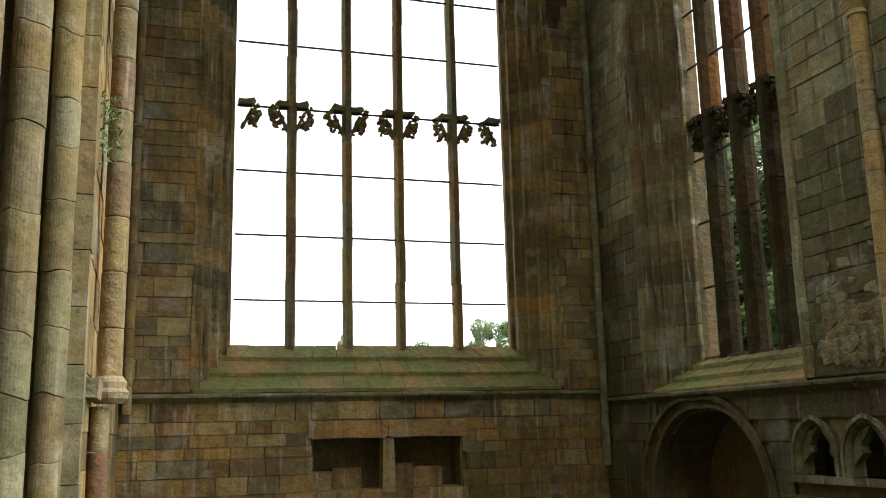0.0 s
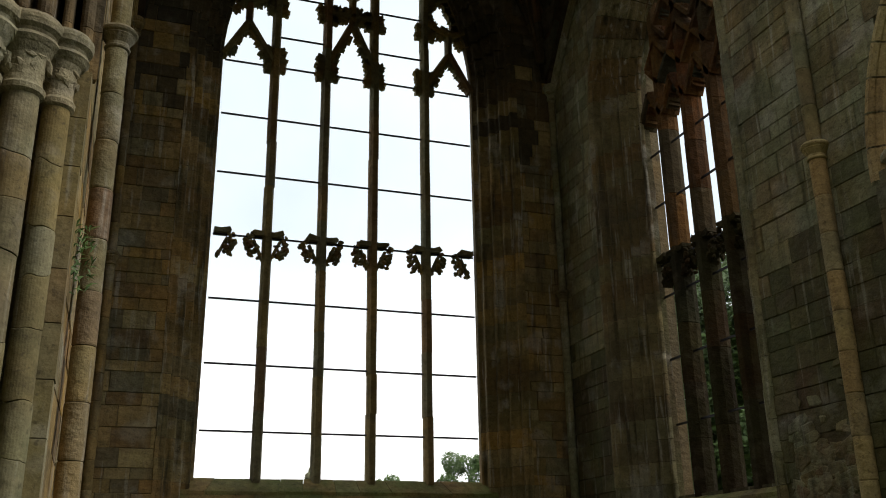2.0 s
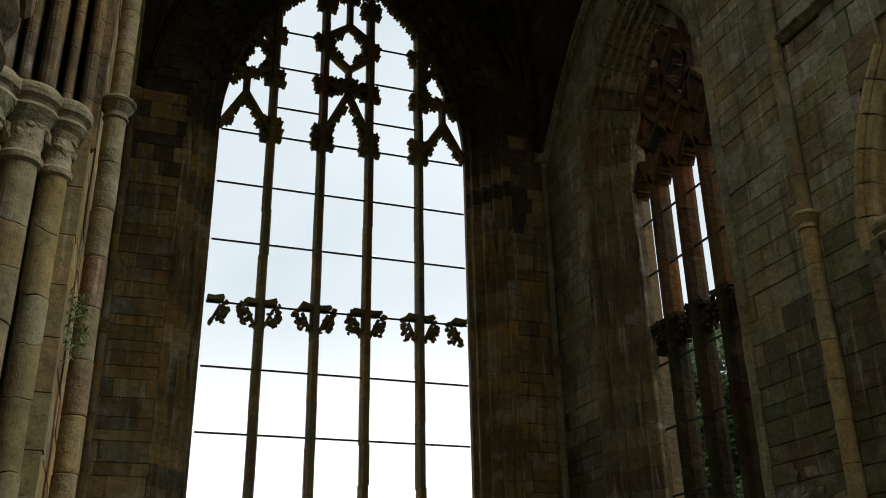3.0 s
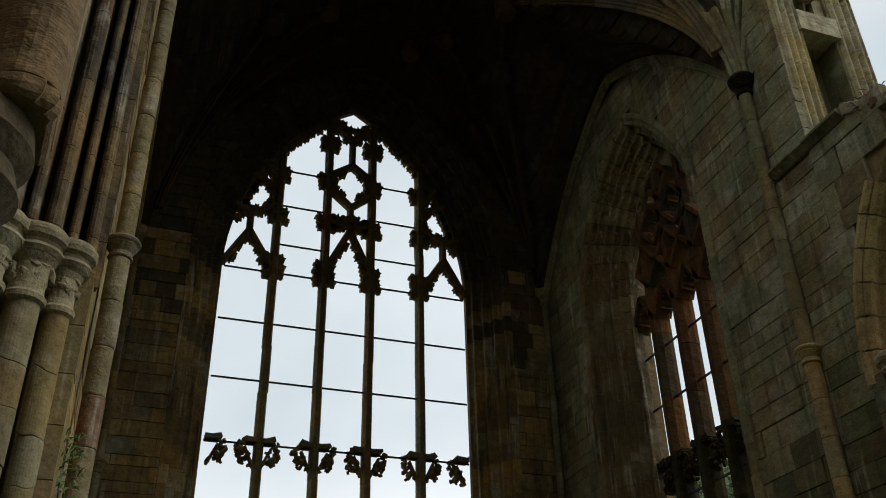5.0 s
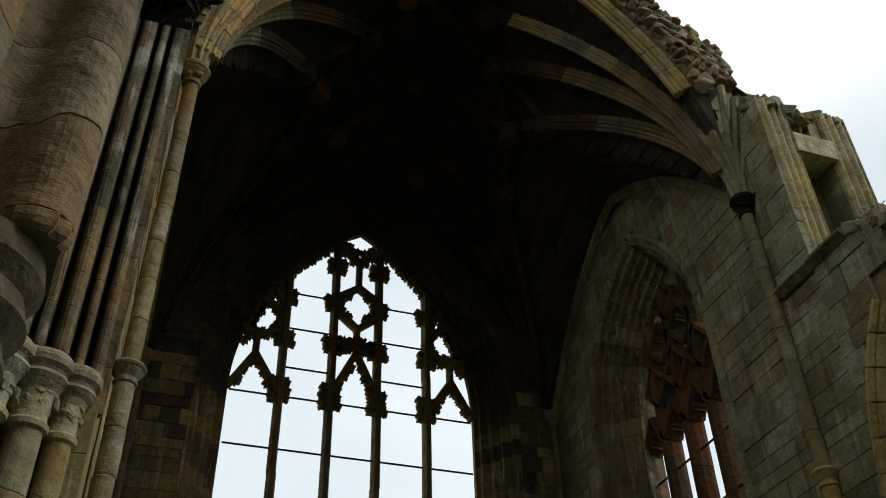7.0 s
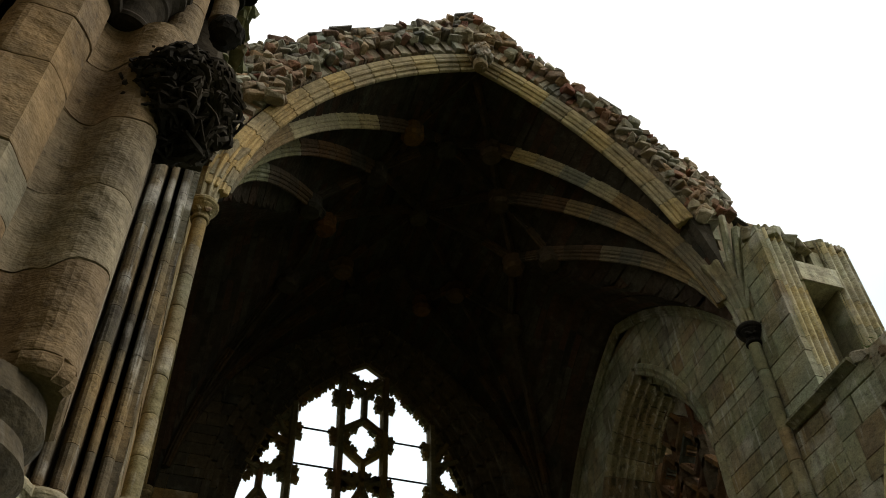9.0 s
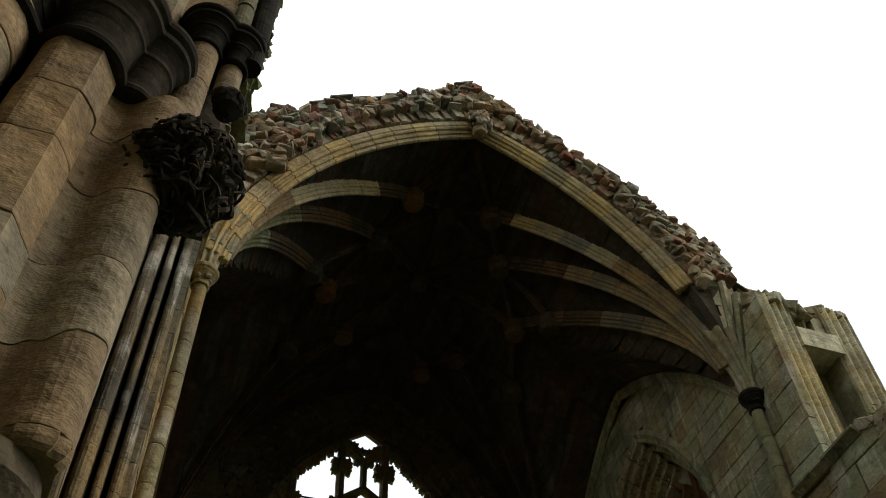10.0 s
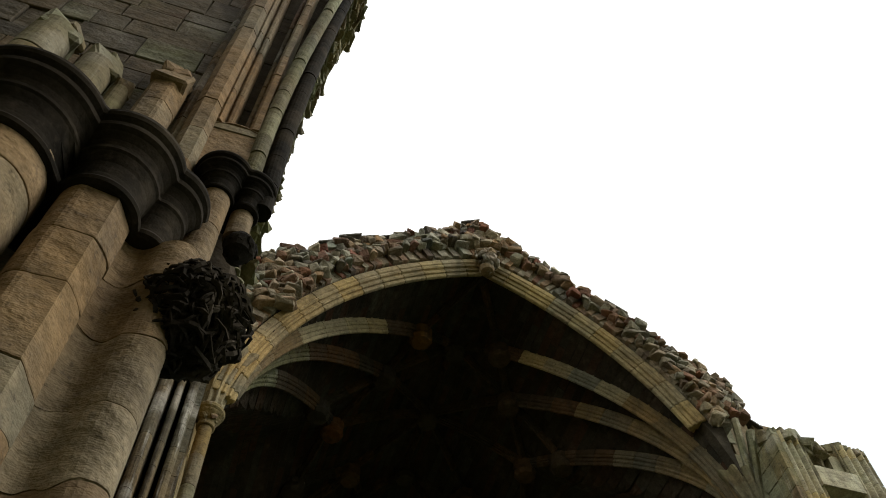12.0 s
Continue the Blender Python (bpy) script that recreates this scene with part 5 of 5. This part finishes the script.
upright(pier, round_plan(-0.115, 2.54, 0.06, 18), 6.2, TOP, BLACKSTONE, 411, 0.6, 0.34, "drum")
# flat strip and the sunk panel with rolls round it
upright(pier, [(-0.54, 2.6), (-0.54, 2.45), (-0.27, 2.45), (-0.27, 2.6)], 6.4, 7.02, ORANGE, 413)
upright(pier, [(-0.33, 2.6), (-0.33, 2.46), (-0.31, 2.44), (-0.27, 2.44), (-0.26, 2.6)], 7.03, TOP, ORANGE, 414, 0.25)
upright(pier, [(-0.55, 2.6), (-0.55, 2.45), (-0.52, 2.43), (-0.5, 2.45), (-0.49, 2.5), (-0.47, 2.47), (-0.45, 2.47), (-0.435, 2.5), (-0.43, 2.6)], 7.03, TOP, ORANGE, 415)
upright(pier, round_plan(-0.355, 2.53, 0.018, 10), 7.05, TOP, WEATHERED, 416, 0.2)
# panel's back, coloured dark for the recess's shade
upright(pier, [(-0.46, 2.7), (-0.46, 2.58), (-0.3, 2.58), (-0.3, 2.7)], 7.03, TOP, DEEP, 417, 0.2)
bm = bmesh.new()
loft(bm, [[Vector((-0.53 + 0.26 * f, 2.44 + y, 7.02 + z + 0.05 * math.sin(math.pi * f))) for y, z in ((0, -0.03), (0.1, -0.03), (0.12, 0.02), (0.02, 0.02))] for f in (0, 0.2, 0.4, 0.6, 0.8, 1)])
part("string_stone", bm, ORANGE, pier)
# chamfered square shaft
upright(pier, [(-0.7, 2.6), (-0.7, 2.44), (-0.65, 2.38), (-0.57, 2.38), (-0.535, 2.43), (-0.535, 2.6)], 5.84, TOP, ORANGE, 418, 0.0, 0.52)
upright(pier, [(-0.76, 2.6), (-0.76, 2.48), (-0.73, 2.45), (-0.705, 2.46), (-0.705, 2.6)], 5.84, TOP, WEATHERED, 419, 0.0, 0.6)
# broken stubs of lost shafts over the large capital
wavy_drums(pier, round_plan(-0.88, 2.42, 0.115, 28, -1.2), 5.84, 7.25, ORANGE, 0.45, 420)
wavy_drums(pier, round_plan(-1.12, 2.42, 0.06, 20), 5.84, 7.0, RESPOND, 0.45, 421)
wavy_drums(pier, round_plan(-1.3, 2.36, 0.11, 28), 5.84, 7.1, RESPOND, 0.5, 422)
wavy_drums(pier, round_plan(-1.62, 2.3, 0.13, 28), 5.84, 7.3, RESPOND, 0.5, 423)
STUBS = [rock(750 + i, ORANGE, 0.2) for i in range(4)] + [rock(760 + i, RESPOND, 0.2) for i in range(4)]
r7 = random.Random(71)
for x, y, z, k, w in ((-0.88, 2.42, 7.26, 0, 0.2), (-0.84, 2.42, 7.38, 1, 0.14), (-0.92, 2.45, 7.5, 2, 0.13), (-1.12, 2.43, 7.02, 4, 0.11), (-1.3, 2.38, 7.12, 5, 0.2), (-1.27, 2.4, 7.25, 6, 0.13), (-1.62, 2.32, 7.3, 7, 0.24), (-1.58, 2.36, 7.46, 5, 0.16)):
    place("stone", STUBS[k], pier, Matrix.Translation((x, y, z)) @ Euler((r7.uniform(-0.3, 0.3), r7.uniform(-0.3, 0.3), r7.uniform(0, 3))).to_matrix().to_4x4() @ Matrix.Diagonal((w, w, w * 1.2, 1)))
PIERFACE = wall_frame((0, 2.5, 0), (0, 1, 0))
courses(pier, PIERFACE, -3.2, -0.7, 5.9, TOP, lambda u, z: True, DARKASH, 0.3, 140, (0.2, 0.5), 88, DULLASH, lambda z: 0.25)
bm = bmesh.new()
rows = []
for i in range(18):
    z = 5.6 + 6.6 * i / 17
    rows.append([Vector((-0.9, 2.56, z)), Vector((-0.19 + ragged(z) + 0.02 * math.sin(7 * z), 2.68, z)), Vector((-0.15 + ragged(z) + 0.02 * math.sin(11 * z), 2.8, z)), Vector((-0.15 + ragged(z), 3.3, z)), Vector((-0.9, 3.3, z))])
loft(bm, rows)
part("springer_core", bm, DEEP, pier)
r2 = random.Random(33)
GREYROCK = [rock(900 + i, GREYASH) for i in range(5)]
for k in range(420):
    z = r2.uniform(5.7, TOP)
    w = r2.uniform(0.07, 0.17)
    m = Matrix.Translation((-0.19 + ragged(z), r2.uniform(2.7, 3.25), z)) @ Euler((r2.uniform(-0.25, 0.25), r2.uniform(0.1, 0.6), r2.uniform(-0.3, 0.3))).to_matrix().to_4x4() @ Matrix.Diagonal((w * 1.2, w * 1.3, w * 0.3, 1))
    place("rubble_stone", GREYROCK[k % 5], pier, m)


# ---- unseen closing walls behind the camera, added to cut low sky light ----
def far_wall(name, x0, x1, y0, y1, h, label):
    t = thing(name, label, "wall", kind="structure")
    bm = bmesh.new()
    box(bm, x0, x1, y0, y1, 0, h)
    part("wall_core", bm, GREYASH, t)


far_wall("added_wall_west", -8, 15, -11, -10, 24, "plain grey-brown sandstone wall added behind to block sky light")
far_wall("added_wall_northwest", -5, -4, -12, 2.4, 14, "plain grey-brown sandstone side wall added behind to block sky light")


# chapel walls out of view, added to keep side light off the interior
far_wall("added_chapel_wall", -5.6, -5, 2.4, 16, 8.6, "plain sandstone wall added for the unseen side chapel, blocks light")
far_wall("light_block_south", 9.1, 13.2, 8.2, 8.9, 8.6, "plain sandstone end added for the other side chapel to shade the window")
far_wall("added_chapel_end", -5, -1.75, 15.4, 16, 8.6, "plain sandstone end added for the unseen side chapel, blocks light")


# unseen lean-to and upper wall, added to shut out light from the north
def added_chapel_roof():
    t = thing("added_chapel_roof", "stone-slabbed lean-to roof added for the unseen side chapel, blocks light", "roof", kind="structure")
    bm = bmesh.new()
    prism(bm, [(-5.6, 8.6), (-1.3, 9.0), (-1.3, 9.2), (-5.6, 8.8)], 2.5, 16, Matrix())
    prism(bm, [(-1.35, 8.0), (-0.95, 8.0), (-0.95, 12.0), (-1.35, 12.0)], 3.3, 6.6, Matrix())
    part("roof_slab", bm, SLATE, t)


added_chapel_roof()


# ---- trees and things outside ----
def tree(x, y, h, spread, seed, n=2600, leaf=0.16):
    r = random.Random(seed)
    t = thing("tree", "full green broadleaf tree beyond the wall", "tree", "trees outside")
    bm = bmesh.new()
    loft(bm, [[Vector((x + k * math.cos(a * 0.785), y + k * math.sin(a * 0.785), z)) for a in range(8)] for k, z in ((0.35, 0), (0.25, h * 0.25), (0.16, h * 0.5), (0.04, h * 0.85))])
    for q in range(7):
        a, z = r.uniform(0, 6.28), h * r.uniform(0.28, 0.6)
        e = Vector((x + math.cos(a) * spread * 0.6, y + math.sin(a) * spread * 0.6, z + h * 0.22))
        b = Vector((x, y, z))
        loft(bm, [[b.lerp(e, f) + Vector((k * math.cos(i * 1.57), k * math.sin(i * 1.57), 0)) for i in range(4)] for f, k in ((0, 0.1), (0.5, 0.06), (1, 0.02))])
    part("trunk", bm, BARK, t)
    clumps = []
    for q in range(46):
        a, f = r.uniform(0, 6.28), r.uniform(0.22, 1.0)
        rad = spread * math.sqrt(max(0.0, 1 - ((f - 0.55) / 0.5) ** 2)) * r.uniform(0.3, 1.0)
        clumps.append((Vector((x + rad * math.cos(a), y + rad * math.sin(a), h * f * 0.95)), spread * r.uniform(0.18, 0.34)))
    vs, fs = [], []
    for q in range(n):
        c, k = r.choice(clumps)
        d = Vector((r.gauss(0, 1), r.gauss(0, 1), r.gauss(0, 0.8))).normalized()
        p = c + d * k * r.uniform(0.6, 1.0)
        u = Vector((r.gauss(0, 1), r.gauss(0, 1), r.gauss(0, 1))).normalized()
        v = u.orthogonal().normalized()
        s = leaf * r.uniform(0.7, 1.4)
        b = len(vs)
        vs += [p - u * s, p + v * s * 0.5, p + u * s, p - v * s * 0.5]
        fs.append((b, b + 1, b + 2, b + 3))
    me = bpy.data.meshes.new("crown")
    me.from_pydata(vs, [], fs)
    me.materials.append(LEAF)
    place("crown", me, t)


tree(19.7, 52.0, 8.0, 2.5, 1, 30000, 0.09)
tree(16.6, 58.0, 7.3, 1.6, 2, 3000, 0.13)
tree(17.5, 22.5, 10.5, 3.6, 3, 60000, 0.1)
tree(22.5, 24.0, 10.5, 3.8, 4, 50000, 0.11)
tree(14.6, 18.6, 8.6, 2.8, 5, 50000, 0.09)
tree(20.0, 20.5, 9.6, 3.4, 6, 40000, 0.1)


def monument():
    t = thing("monument", "small grey stone urn on a pedestal outside", "monument")
    bm = bmesh.new()
    turned(bm, 0, 0, [(0.5, -1.3), (0.5, 4.9), (0.6, 5.0), (0.6, 5.2), (0.25, 5.3), (0.2, 5.5), (0.35, 5.75), (0.3, 5.95), (0.12, 6.1), (0.1, 6.3), (0.02, 6.4)], 12)
    part("urn", bm, GREYASH, t, m=Matrix.Translation((11.5, 58.0, 1.3)))


monument()


def tuft(name, label, c, n, size, seed, group=""):
    t = thing(name, label, "plant", group)
    r = random.Random(seed)
    vs, fs = [], []
    for q in range(n):
        p = Vector(c) + Vector((r.uniform(-1, 1) * size[0], r.uniform(-1, 1) * size[1], r.uniform(-1, 1) * size[2]))
        u = Vector((r.gauss(0, 0.5), r.gauss(0, 0.5), r.uniform(0.2, 1))).normalized()
        v = u.orthogonal().normalized()
        l = r.uniform(0.06, 0.16)
        b = len(vs)
        vs += [p, p + u * l * 0.5 + v * 0.012, p + u * l + Vector((0, 0, -0.03)), p + u * l * 0.5 - v * 0.012]
        fs.append((b, b + 1, b + 2, b + 3))
    me = bpy.data.meshes.new("foliage")
    me.from_pydata(vs, [], fs)
    me.materials.append(LEAF)
    place("foliage", me, t)


tuft("fern", "small green fern rooted in the wall's joints", (-0.36, 7.75, 4.0), 90, (0.1, 0.08, 0.28), 5)
tuft("grass_tuft", "yellow-green grass on the broken wall's top", (8.3, 6.75, 9.02), 500, (0.4, 0.5, 0.05), 6)
